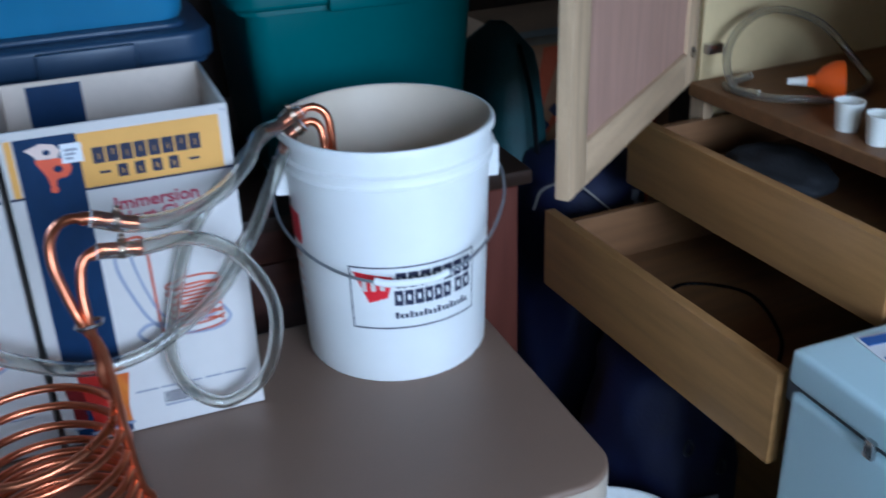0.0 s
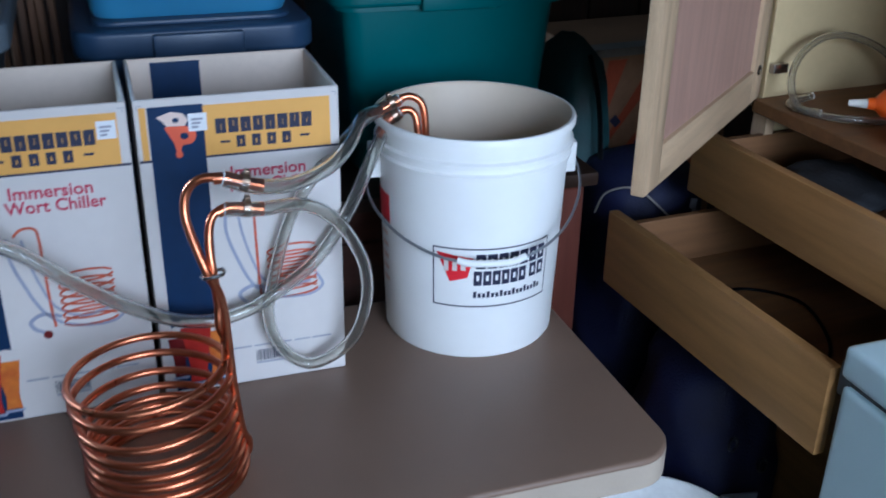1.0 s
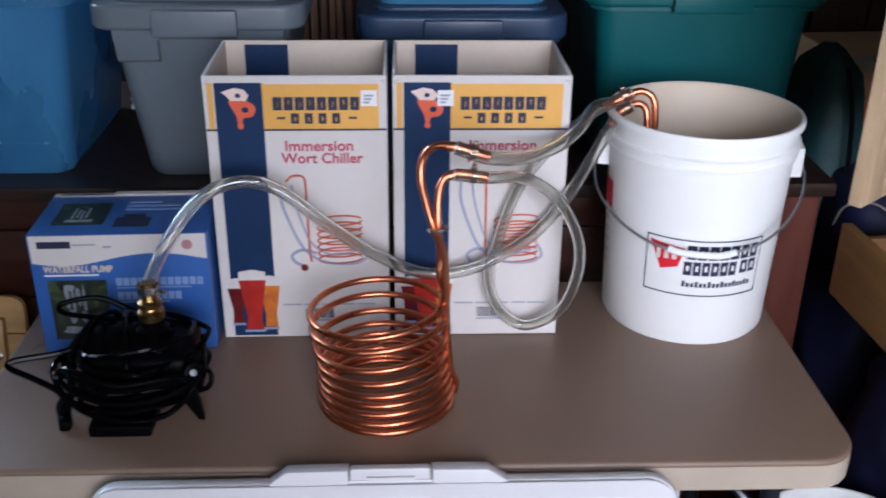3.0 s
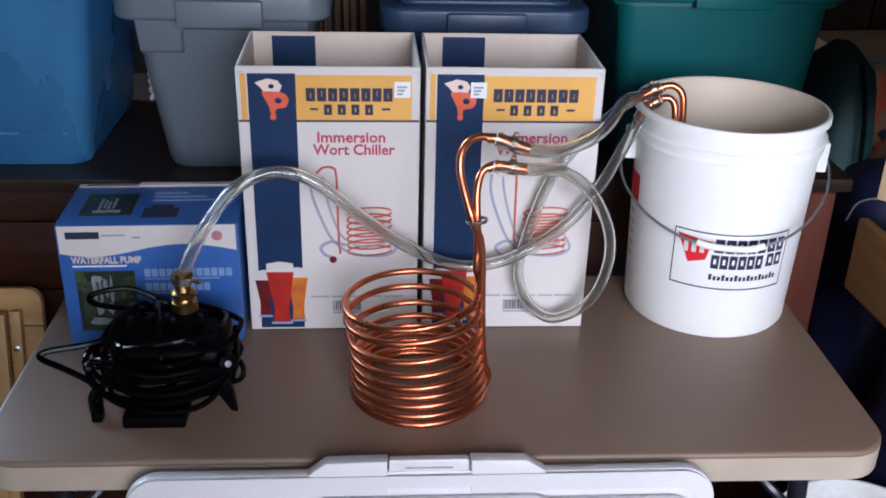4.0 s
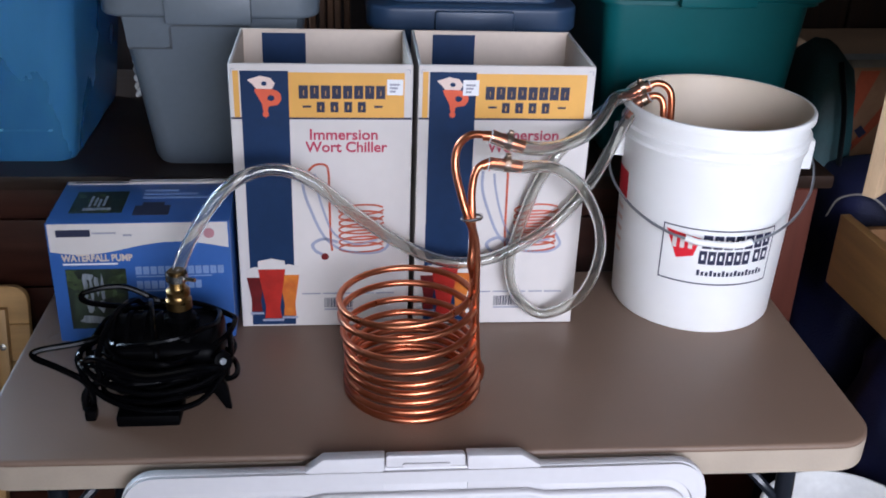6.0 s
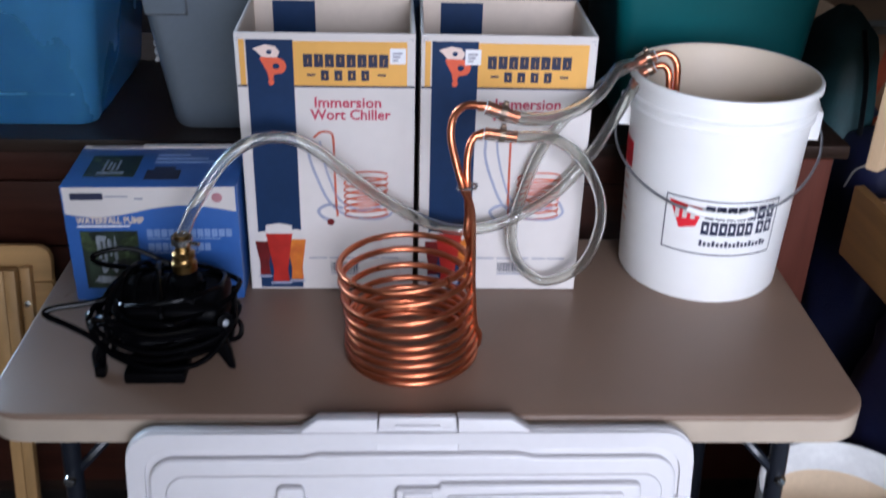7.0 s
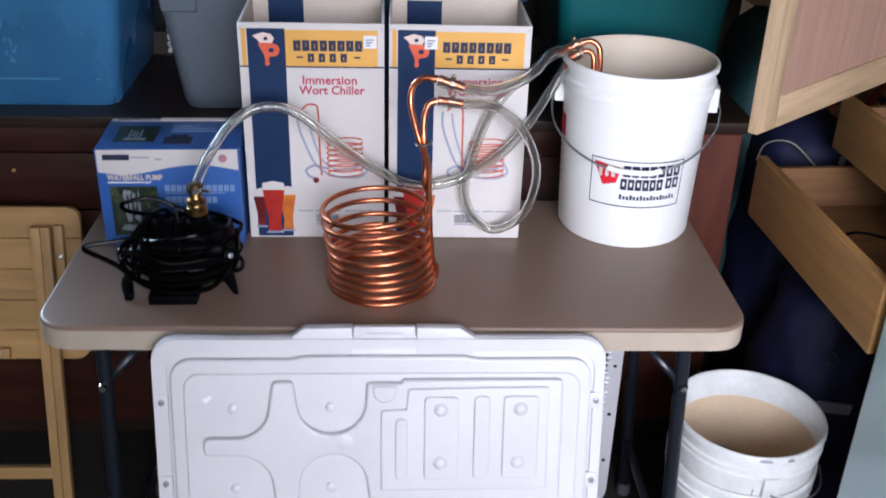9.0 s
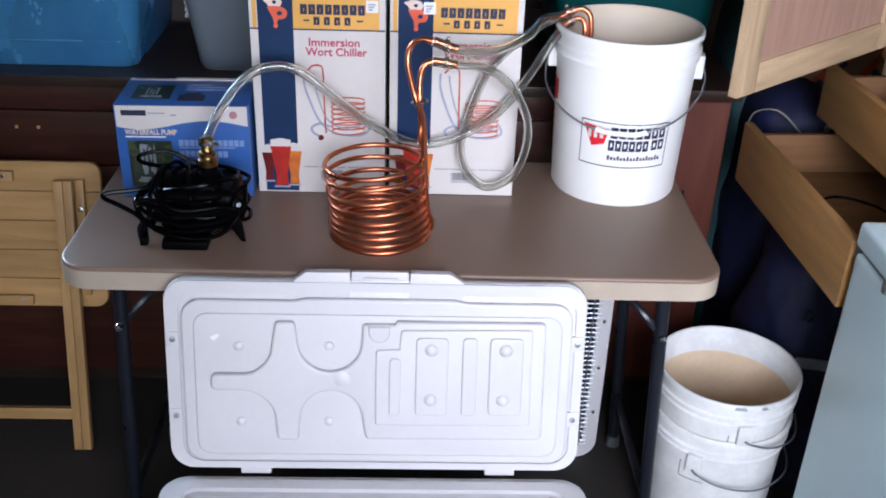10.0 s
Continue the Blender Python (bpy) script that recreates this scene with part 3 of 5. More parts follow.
def pump_carton():
    t = thing("pump_carton", "closed blue and white printed carton for a pump", "box", (-0.548, 0.296, T + 0.001), 1.5)
    w, d, h = 0.260, 0.160, 0.196
    body = part("body", box(0, w, 0, d, 0, h, 0.002, 2), M["blue_card"], t)
    y = -0.0003
    # white wave across the top of the front
    wave = [(0.003 + (w - 0.006) * i / 24, h - 0.040 - 0.010 * math.sin(i / 24 * 6.0 + 0.5) * (1 if i < 13 else 0.9)) for i in range(25)]
    print_poly(t, wave + [(w - 0.003, h - 0.001), (0.003, h - 0.001)], y, M["card_white"], "white_wave")
    print_rect(t, 0.014, 0.062, h - 0.021, h - 0.010, y - 0.001, M["ink"], "brand_bar")
    print_rect(t, 0.064, 0.098, h - 0.017, h - 0.0145, y - 0.001, M["grey_ink"], "type_bar")
    print_rect(t, 0.108, 0.120, h - 0.021, h - 0.018, y - 0.001, M["grey_ink"], "type_bar")
    print_poly(t, [(0.230 + 0.008 * math.cos(a * 0.524), h - 0.018 + 0.008 * math.sin(a * 0.524)) for a in range(12)], y - 0.001, M["badge_ink"], "round_badge")
    words("WATERFALL PUMP", 0.0150, M["card_in"], t, Matrix.Translation((0.018, y - 0.0012, h - 0.0605)) @ FRONT, bold=0.0005, xs=0.80)
    print_rect(t, 0.018, 0.096, h - 0.067, h - 0.0645, y, M["sticker"], "type_bar")
    ph = print_rect(t, 0.020, 0.106, 0.022, h - 0.074, y, M["falls"], "waterfall_photograph", 0.0006, "dark printed photograph of a waterfall")
    rnd = random.Random(5)
    def blot(cx, cz, rx, rz, lift, material, name):
        pts = []
        for q in range(9):
            w = 2 * math.pi * q / 9
            k = rnd.uniform(0.6, 1.15)
            pts.append((min(0.1055, max(0.0205, cx + rx * k * math.cos(w))), min(h - 0.0745, max(0.0225, cz + rz * k * math.sin(w)))))
        print_poly(t, pts, y - lift, material, name)
    zt = h - 0.074
    for q in range(22):
        blot(rnd.choice((rnd.uniform(0.021, 0.044), rnd.uniform(0.082, 0.105), rnd.uniform(0.021, 0.105))), rnd.uniform(0.07, zt), rnd.uniform(0.006, 0.013), rnd.uniform(0.005, 0.010), 0.0001 + 0.00004 * q, M["leaf_ink"], "printed_leaves")
    for q, (cx, cz, rx, rz) in enumerate(((0.046, 0.098, 0.004, 0.022), (0.054, 0.092, 0.003, 0.026), (0.062, 0.096, 0.004, 0.020), (0.070, 0.090, 0.003, 0.024), (0.050, 0.064, 0.006, 0.014), (0.066, 0.062, 0.007, 0.012), (0.052, 0.038, 0.024, 0.007), (0.076, 0.034, 0.018, 0.006), (0.052, zt - 0.012, 0.008, 0.006))):
        blot(cx, cz, rx, rz, 0.0011 + 0.00004 * q, M["falls_white"], "white_water")
    for j, (a, b) in enumerate(((0.120, 0.250), (0.120, 0.216))):
        n = 12 if j == 0 else 9
        letter_row(t, a, b, h - 0.0845 - j * 0.024, h - 0.0715 - j * 0.024, y, n, M["blue_pale"], 0.2)
        print_rect(t, a, b - 0.02, h - 0.089 - j * 0.024, h - 0.0870 - j * 0.024, y, M["blue_pale"], "type_bar")
    part("tape", box(0.095, 0.255, d - 0.012, d + 0.0008, h - 0.02, h + 0.0018, 0.0006, 1), M["card_white"], t, "curling strip of clear tape")
    # print on the top
    def top_rect(x0, x1, y0, y1, m, name, lift=0.0006):
        part(name, box(x0, x1, y0, y1, h, h + lift), m, t, smooth=False)
    top_rect(0.003, w - 0.003, d - 0.015, d - 0.003, M["card_white"], "white_band")
    top_rect(0.014, 0.115, d - 0.0105, d - 0.0075, M["ink"], "type_bar", 0.0012)
    top_rect(0.026, 0.102, 0.035, 0.115, M["falls"], "waterfall_photograph")
    for q in range(9):
        a, b = 0.028 + 0.068 * rnd.random(), 0.040 + 0.062 * rnd.random()
        top_rect(a - 0.002, a + rnd.uniform(0.003, 0.008), b - 0.003, b + rnd.uniform(0.004, 0.012), M["leaf_ink"], "printed_leaves", 0.0008 + 0.00004 * q)
    for q, a in enumerate((0.050, 0.057, 0.063, 0.070)):
        top_rect(a, a + 0.0035, 0.056 + 0.004 * (q % 2), 0.096 - 0.006 * (q % 3), M["falls_white"], "white_water", 0.0013)
    top_rect(0.044, 0.084, 0.044, 0.052, M["falls_white"], "white_water", 0.0013)
    top_rect(0.118, 0.170, 0.025, 0.060, M["ink"], "drawn_pump")
    top_rect(0.128, 0.160, 0.060, 0.072, M["ink"], "drawn_pump")
    for j in range(3):
        top_rect(0.125, 0.235 - j * 0.03, 0.088 + j * 0.014, 0.094 + j * 0.014, M["blue_pale"], "type_bar")
    return t


pump_carton()


# ---- pump with its wound cord ----
def pump():
    t = thing("pump", "black submersible pump wrapped in its own glossy cord", "pump", (-0.362, 0.165, T))
    part("foot", box(-0.062, 0.022, -0.092, -0.02, 0.0, 0.018, 0.005), M["black"], t)
    part("foot", box(-0.05, 0.05, 0.02, 0.075, 0.0, 0.018, 0.005), M["black"], t)
    part("housing", box(-0.074, 0.072, -0.050, 0.062, 0.016, 0.098, 0.020, 3), M["black"], t)
    part("cage", lathe([(0, -0.06), (0.032, -0.06), (0.037, -0.05), (0.037, 0.045), (0.030, 0.06), (0, 0.06)], 24), M["black"], t).matrix_basis = pose(-0.02, 0.0, 0.080, 0, 90, 0)
    for i in range(6):
        part("rib", lathe([(0.037, -0.003), (0.041, -0.003), (0.041, 0.003), (0.037, 0.003)], 24, True), M["black"], t).matrix_basis = pose(-0.07 + i * 0.02, 0, 0.080, 0, 90, 0)
    part("outlet", lathe([(0, 0.09), (0.022, 0.09), (0.022, 0.12), (0.017, 0.125), (0.017, 0.137), (0, 0.137)], 20, centre=(0.018, -0.004)), M["black"], t)
    f = part("brass_fitting", lathe([(0.012, 0.134), (0.0175, 0.135), (0.0175, 0.147), (0.0150, 0.149), (0.0135, 0.153), (0.0160, 0.155), (0.0160, 0.161), (0.0125, 0.163), (0.0105, 0.166), (0.0105, 0.19), (0, 0.19)], 6 * 4, centre=(0.018, -0.004)), M["brass"], t, "worn brass hose fitting")
    part("hose_clamp", lathe([(0.0135, 0.176), (0.0150, 0.176), (0.0150, 0.186), (0.0135, 0.186)], 20, True, centre=(0.018, -0.004)), M["steel"], t)
    part("wing_screw", sweep([Vector((0.03, -0.012, 0.181)), Vector((0.044, -0.02, 0.183))], 0.003, 8), M["steel"], t)
    part("bracket_leg", slab([(0.0, 0.0), (0.030, 0.0), (0.040, -0.030), (0.044, -0.062), (0.036, -0.060), (0.022, -0.036), (0.002, -0.024)], -0.006, 0.006, 0.002, m=Matrix.Translation((0.042, -0.052, 0.064)) @ pose(0, 0, 0, 90, 0, 0)), M["black"], t)
    part("bracket_leg", sweep(spline([(-0.06, -0.03, 0.055), (-0.105, -0.045, 0.030), (-0.108, -0.052, 0.003)], 5), 0.006, 8), M["black"], t)
    # turns of cord
    r = random.Random(11)
    for k in range(10):
        z = 0.024 + 0.0085 * k + r.uniform(-0.006, 0.006)
        a, b = 0.092 + r.uniform(-0.022, 0.008), 0.072 + r.uniform(-0.016, 0.014)
        ph, amp = r.uniform(0, 6.28), r.uniform(0.004, 0.022)
        ox, oy = r.uniform(-0.020, 0.002), r.uniform(-0.008, 0.010)
        pts = []
        for q in range(11):
            w = 2 * math.pi * q / 11
            pts.append((-0.004 + ox + a * math.cos(w) + r.uniform(-0.008, 0.008), oy + b * math.sin(w) + r.uniform(-0.007, 0.007), max(0.010, z + amp * math.sin(w + ph) + r.uniform(-0.006, 0.006))))
        part("cord_turn", sweep(spline(pts, 5, True), 0.0040, 8, True), M["cord"], t)
    # slack strands across the front
    for k in range(4):
        za, zb, zc = 0.045 + 0.040 * r.random(), 0.020 + 0.020 * k + 0.010 * r.random(), 0.040 + 0.035 * r.random()
        part("cord_turn", sweep(spline([(-0.07, 0.03, za + 0.01), (-0.112 - 0.012 * r.random(), -0.02, za), (-0.085, -0.066, zb + 0.012), (-0.02, -0.082 - 0.008 * r.random(), zb), (0.045, -0.074, zb + 0.006 * r.random()), (0.084, -0.045, zc), (0.080, 0.02, zc + 0.02)], 6), 0.0042, 8), M["cord"], t)
    for x, tilt in ((-0.062, 0.02), (-0.02, -0.015)):
        pts = [(x + tilt * math.cos(w), 0.070 * math.cos(w), 0.078 + 0.052 * math.sin(w)) for w in (2 * math.pi * q / 9 for q in range(9))]
        part("cord_turn", sweep(spline(pts, 5, True), 0.0040, 8, True), M["cord"], t)
    part("valve_knob", lathe([(0, 0.0), (0.012, 0.0), (0.014, 0.006), (0.012, 0.014), (0, 0.016)], 18), M["black"], t).matrix_basis = pose(0.072, -0.045, 0.075, 70, 0, 30)
    part("gauge_cap", lathe([(0, 0.0), (0.0045, 0.0), (0.0045, 0.003), (0, 0.0035)], 14), M["wire"], t).matrix_basis = pose(0.078, -0.058, 0.080, 70, 0, 30)
    part("cord_end", sweep(spline([(-0.06, 0.02, 0.09), (-0.11, -0.01, 0.085), (-0.165, -0.03, 0.085), (-0.172, -0.038, 0.079), (-0.14, -0.045, 0.066), (-0.108, -0.047, 0.045), (-0.098, -0.052, 0.022), (-0.098, -0.062, 0.009)], 6), 0.0045, 8), M["cord"], t)
    part("plug", box(-0.106, -0.090, -0.078, -0.058, 0.0, 0.018, 0.005), M["cord"], t)
    part("cord_end", sweep(spline([(-0.02, 0.06, 0.108), (-0.07, 0.06, 0.132), (-0.120, 0.05, 0.128), (-0.118, 0.055, 0.110), (-0.06, 0.06, 0.098)], 6), 0.0042, 8), M["cord"], t)


pump()


# ---- copper coil ----
def hose_clamp(parent, p, d, r):
    q = Vector(d).to_track_quat("Z", "Y").to_matrix().to_4x4()
    o = part("hose_clamp", lathe([(r, -0.0038), (r + 0.001, -0.0038), (r + 0.001, 0.0038), (r, 0.0038)], 18, True), M["clamp"], parent, "worm-drive steel clamp")
    o.matrix_basis = Matrix.Translation(p) @ q
    s = part("clamp_screw", box(-0.005, 0.005, r, r + 0.005, -0.003, 0.003, 0.001), M["clamp"], o)


def copper_coil():
    c = Vector((-0.025, 0.160, 0))
    t = thing("copper_coil", "coil of bright copper tube with two hooked risers", "wort chiller", (0, 0, 0))
    rise = (0.0, 0.0, 0.0145, 0.0295, 0.043, 0.057, 0.077, 0.100, 0.130, 0.150, 0.172)
    path, n = [], 40
    for i in range(int(8.93 * n) + 1):
        w = i / n + 0.25
        q = min(int(w), 9)
        k = i / (8.93 * n)
        z = rise[q] + (rise[q + 1] - rise[q]) * (w - q)
        a = 2 * math.pi * (i / n)
        rad = 0.0922 + 0.002 * math.sin(k * 9) - 0.001 * k
        path.append(Vector((c.x - 0.012 * k * k + rad * math.cos(a), c.y + rad * math.sin(a) - 0.004 * k, T + 0.0050 + z + 0.006 * k * math.cos(a))))
    e = path[-1]
    lead = spline([tuple(path[-4]), tuple(e), (0.0535, 0.148, 0.920), (0.047, 0.130, 0.950), (0.048, 0.132, 0.979), (0.045, 0.1265, 1.02), (0.0445, 0.138, 1.056), (0.052, 0.149, 1.08), (0.073, 0.151, 1.087), (0.109, 0.15, 1.0815)], 8)
    part("coil", sweep(path, 0.0047, 10), M["copper"], t)
    part("riser", sweep(lead, 0.0051, 10), M["copper"], t)
    up = spline([tuple(path[0]), (0.072, 0.155, 0.756), (0.072, 0.150, 0.775), (0.064, 0.14, 0.80), (0.0575, 0.13, 0.873), (0.053, 0.131, 0.977), (0.0395, 0.1235, 1.02), (0.0305, 0.133, 1.048), (0.0225, 0.149, 1.082), (0.0265, 0.155, 1.109), (0.043, 0.151, 1.125), (0.07, 0.146, 1.124), (0.109, 0.145, 1.111)], 8)
    part("riser", sweep(up, 0.0051, 10), M["copper"], t)
    part("tube_end", sweep(spline([(0.056, 0.1475, 1.1252), (0.07, 0.146, 1.124), (0.109, 0.145, 1.111)], 6), 0.0066, 12), M["copper"], t)
    part("tube_end", sweep(spline([(0.058, 0.15, 1.0835), (0.073, 0.151, 1.087), (0.109, 0.15, 1.0815)], 6), 0.0066, 12), M["copper"], t)
    o = part("wire_tie", sweep(spline([(0.035, 0.118, 1.02), (0.054, 0.118, 1.022), (0.056, 0.136, 1.02), (0.034, 0.133, 1.018)], 5, True), 0.0022, 6, True), M["steel"], t)
    hose_clamp(t, (0.089, 0.1455, 1.1185), (1, 0, -0.3), 0.0096)
    hose_clamp(t, (0.09, 0.1505, 1.085), (1, 0, -0.15), 0.0096)
    return t


copper_coil()


# ---- hoses ----
def hose(name, label, pts, r=0.0092):
    path = spline(pts, 8)
    bm = sweep(path, r, 14, caps=False)
    sweep(path, r * 0.72, 14, caps=False, bm=bm)
    me = bpy.data.meshes.new("tube")
    for f in bm.faces:
        f.smooth = True
    # the bore faces inwards
    half = len(bm.faces) // 2
    bm.faces.ensure_lookup_table()
    bmesh.ops.recalc_face_normals(bm, faces=bm.faces[:half])
    bmesh.ops.recalc_face_normals(bm, faces=bm.faces[half:])
    bmesh.ops.reverse_faces(bm, faces=bm.faces[half:])
    bm.to_mesh(me)
    bm.free()
    me.materials.append(M["vinyl"])
    t = thing(name, label, "hose", group="clear hoses")
    new("tube", me).parent = t
    for k in (0, -1):
        d = (path[1] - path[0]) if k == 0 else (path[-1] - path[-2])
        o = part("cut_end", lathe([(r * 0.72, -0.0006), (r, -0.0006), (r, 0.0006), (r * 0.72, 0.0006)], 14, True), M["old_white"], t)
        o.matrix_basis = Matrix.Translation(path[k]) @ d.to_track_quat("Z", "Y").to_matrix().to_4x4()
    return t


hose("hose", "clear vinyl hose arching from the pump to the bucket", [(-0.344, 0.161, 0.918), (-0.341, 0.166, 0.93), (-0.326, 0.19, 0.962), (-0.292, 0.22, 1.009), (-0.255, 0.24, 1.033), (-0.21, 0.25, 1.038), (-0.164, 0.25, 1.020), (-0.102, 0.25, 0.968), (-0.037, 0.265, 0.915), (0.032, 0.285, 0.876), (0.092, 0.29, 0.877), (0.143, 0.3, 0.895), (0.2, 0.305, 0.935), (0.248, 0.32, 0.990), (0.287, 0.36, 1.034), (0.318, 0.398, 1.066), (0.335, 0.416, 1.083), (0.352, 0.412, 1.0955)])
hose("hose", "clear vinyl hose from the copper riser to the bucket", [(0.066, 0.146, 1.1245), (0.106, 0.145, 1.111), (0.156, 0.19, 1.093), (0.21, 0.25, 1.086), (0.254, 0.32, 1.088), (0.287, 0.38, 1.102), (0.322, 0.412, 1.100), (0.350, 0.412, 1.1135)])
hose("hose", "looped clear vinyl hose hanging over the carton front", [(0.066, 0.151, 1.086), (0.106, 0.15, 1.082), (0.165, 0.2, 1.06), (0.216, 0.235, 1.014), (0.252, 0.257, 0.945), (0.256, 0.26, 0.883), (0.237, 0.28, 0.813), (0.187, 0.297, 0.777), (0.145, 0.3, 0.808), (0.13, 0.3, 0.862), (0.142, 0.305, 0.921), (0.166, 0.31, 0.993), (0.196, 0.315, 1.04), (0.246, 0.35, 1.074), (0.29, 0.395, 1.090), (0.322, 0.425, 1.094)], 0.0085)


# ---- buckets ----
def bucket_mesh(h, r0, r1):
    th = 0.0025
    k = lambda z: r0 + (r1 - r0 - 0.006) * z / h
    prof = [(0, 0.004), (r0 - 0.012, 0.004), (r0 - 0.010, 0.0), (r0 - 0.004, 0.0), (r0, 0.006), (k(h - 0.060), h - 0.060), (k(h - 0.060) + 0.0045, h - 0.058), (k(h - 0.055) + 0.0045, h - 0.053), (k(h - 0.052) + 0.0005, h - 0.050),
            (k(h - 0.044), h - 0.044), (k(h - 0.042) + 0.006, h - 0.042), (k(h - 0.037) + 0.006, h - 0.036), (k(h - 0.033) + 0.001, h - 0.033), (k(h - 0.012) + 0.001, h - 0.013), (r1, h - 0.011), (r1, h - 0.003), (r1 - 0.002, h), (r1 - 0.006, h)]
    return prof, [(r1 - 0.006, h), (r1 - 0.009, h - 0.004), (k(h * 0.5) - th, h * 0.5), (r0 - th, 0.012), (r0 - 0.012, 0.007), (0, 0.0065)]


def bucket(at, turn, label, mat_out, mat_in, h=0.347, r0=0.131, r1=0.149, group="", lug=0.012, stained=False):
    t = thing("bucket", label, "bucket", at, turn, group)
    po, pi = bucket_mesh(h, r0, r1)
    part("shell", lathe(po, 64), mat_out, t)
    part("inside", lathe(pi, 64), mat_in, t)
    # a tan inner skin below the rim paints the shade inside the bucket
    if stained:
        ins = lambda z: r0 + (r1 - r0 - 0.006) * z / h - 0.0031
        part("stain", lathe([(ins(h - 0.060), h - 0.060), (ins(h * 0.5) - 0.0004, h * 0.5), (ins(0.02) - 0.0004, 0.014), (r0 - 0.014, 0.0085), (0, 0.008)], 64), M["stain"], t, "tan shade coloured onto the inside")
    for s in (-1, 1):
        part("handle_lug", box(-0.016, 0.016, -0.010 if lug > 0.01 else -lug, lug if lug < 0.01 else 0.012, h - 0.098, h - 0.050, 0.003), mat_out, t).matrix_basis = pose(s * (r1 - 0.004), 0, 0, 0, 0, 90)
    return t, h, r0, r1


def bail_wire(t, pts, grip=None):
    w = part("bail", sweep(spline(pts, 6), 0.0021, 8), M["wire"], t, "bent wire bail")
    return w


main, H_, R0_, R1_ = bucket((0.467, 0.420, T + 0.0005), -12, "white plastic five gallon bucket with a printed store label", M["white"], M["bucket_in"])
bail_pts = [(-0.155, 0.0, 0.268), (-0.161, -0.012, 0.245), (-0.152, -0.055, 0.220), (-0.120, -0.105, 0.196), (-0.070, -0.143, 0.179), (-0.02, -0.158, 0.173), (0.03, -0.158, 0.173), (0.080, -0.142, 0.184), (0.122, -0.107, 0.203), (0.152, -0.055, 0.229), (0.161, -0.012, 0.250), (0.155, 0.0, 0.268)]
bail_wire(main, bail_pts)
part("grip", sweep(spline([(-0.043, -0.1535, 0.1755), (-0.02, -0.159, 0.172), (0.03, -0.159, 0.172), (0.055, -0.153, 0.1775)], 6), 0.0052, 10), M["white"], main, "white plastic hand grip")


def on_bucket(parent, pts, material, name, lift=0.0006, dense=0.006):
    """A print bent round the bucket: pts are (arc, height) along its wall."""
    bm = bmesh.new()
    vs = [bm.verts.new((x, y, 0)) for x, y in pts]
    bm.faces.new(vs)
    return wrap(bm, parent, material, name, lift, dense)


def wrap(bm, parent, material, name, lift=0.0006, dense=0.006):
    xs = [v.co.x for v in bm.verts]
    a, b = min(xs), max(xs)
    k = a + dense
    while k < b:
        bmesh.ops.bisect_plane(bm, geom=bm.verts[:] + bm.edges[:] + bm.faces[:], plane_co=(k, 0, 0), plane_no=(1, 0, 0))
        k += dense
    for v in bm.verts:
        r = R0_ + (R1_ - R0_ - 0.006) * v.co.y / H_ + lift + v.co.z
        w = v.co.x / 0.138
        v.co = Vector((r * math.sin(w), -r * math.cos(w), v.co.y))
    return part(name, bm, material, parent, smooth=True)


def bar_on(parent, x0, x1, y0, y1, material, name, lift=0.0006):
    return on_bucket(parent, [(x0, y0), (x1, y0), (x1, y1), (x0, y1)], material, name, lift)


LX0, LX1, LZ0, LZ1 = -0.077, 0.110, 0.089, 0.184
for a in ((LX0, LX1, LZ0, LZ0 + 0.0022), (LX0, LX1, LZ1 - 0.0022, LZ1), (LX0, LX0 + 0.0018, LZ0, LZ1), (LX1 - 0.0018, LX1, LZ0, LZ1)):
    bar_on(main, *a, M["ink"], "label_border")
on_bucket(main, [(-0.071, 0.176), (-0.017, 0.169), (-0.025, 0.138), (-0.051, 0.130)], M["store_red"], "red_emblem", 0.0007)
for i in range(3):
    bar_on(main, -0.060 + i * 0.0125, -0.053 + i * 0.0125, 0.147 + 0.001 * i, 0.166 - i * 0.002, M["card_white"], "emblem_block", 0.0010)
for i in range(7):
    bar_on(main, -0.013 + i * 0.0168, 0.001 + i * 0.0168, 0.152, 0.175, M["ink"], "type_block")
    bar_on(main, -0.0085 + i * 0.0168, -0.0045 + i * 0.0168, 0.159, 0.168, M["white"], "type_gap", 0.0009)
for i in range(6):
    bar_on(main, -0.016 + i * 0.0140, -0.004 + i * 0.0140, 0.125, 0.148, M["ink"], "type_block")
    bar_on(main, -0.012 + i * 0.0140, -0.008 + i * 0.0140, 0.1325, 0.1415, M["white"], "type_gap", 0.0009)
for i in range(2):
    bar_on(main, 0.073 + i * 0.0155, 0.086 + i * 0.0155, 0.127, 0.149, M["ink"], "type_block")
    bar_on(main, 0.077 + i * 0.0155, 0.082 + i * 0.0155, 0.133, 0.143, M["white"], "type_gap", 0.0009)
for i in range(17):
    bar_on(main, -0.016 + i * 0.0067, -0.0115 + i * 0.0067, 0.105, 0.115 - 0.003 * (i % 3 > 0), M["ink"], "type_bar")
# a red print on the bucket's other side
bar_on(main, -0.215, -0.165, 0.19, 0.235, M["store_red"], "red_print")
for i in range(5):
    bar_on(main, -0.200, -0.175, 0.09 + i * 0.019, 0.097 + i * 0.019, M["pink_ink"], "type_bar")


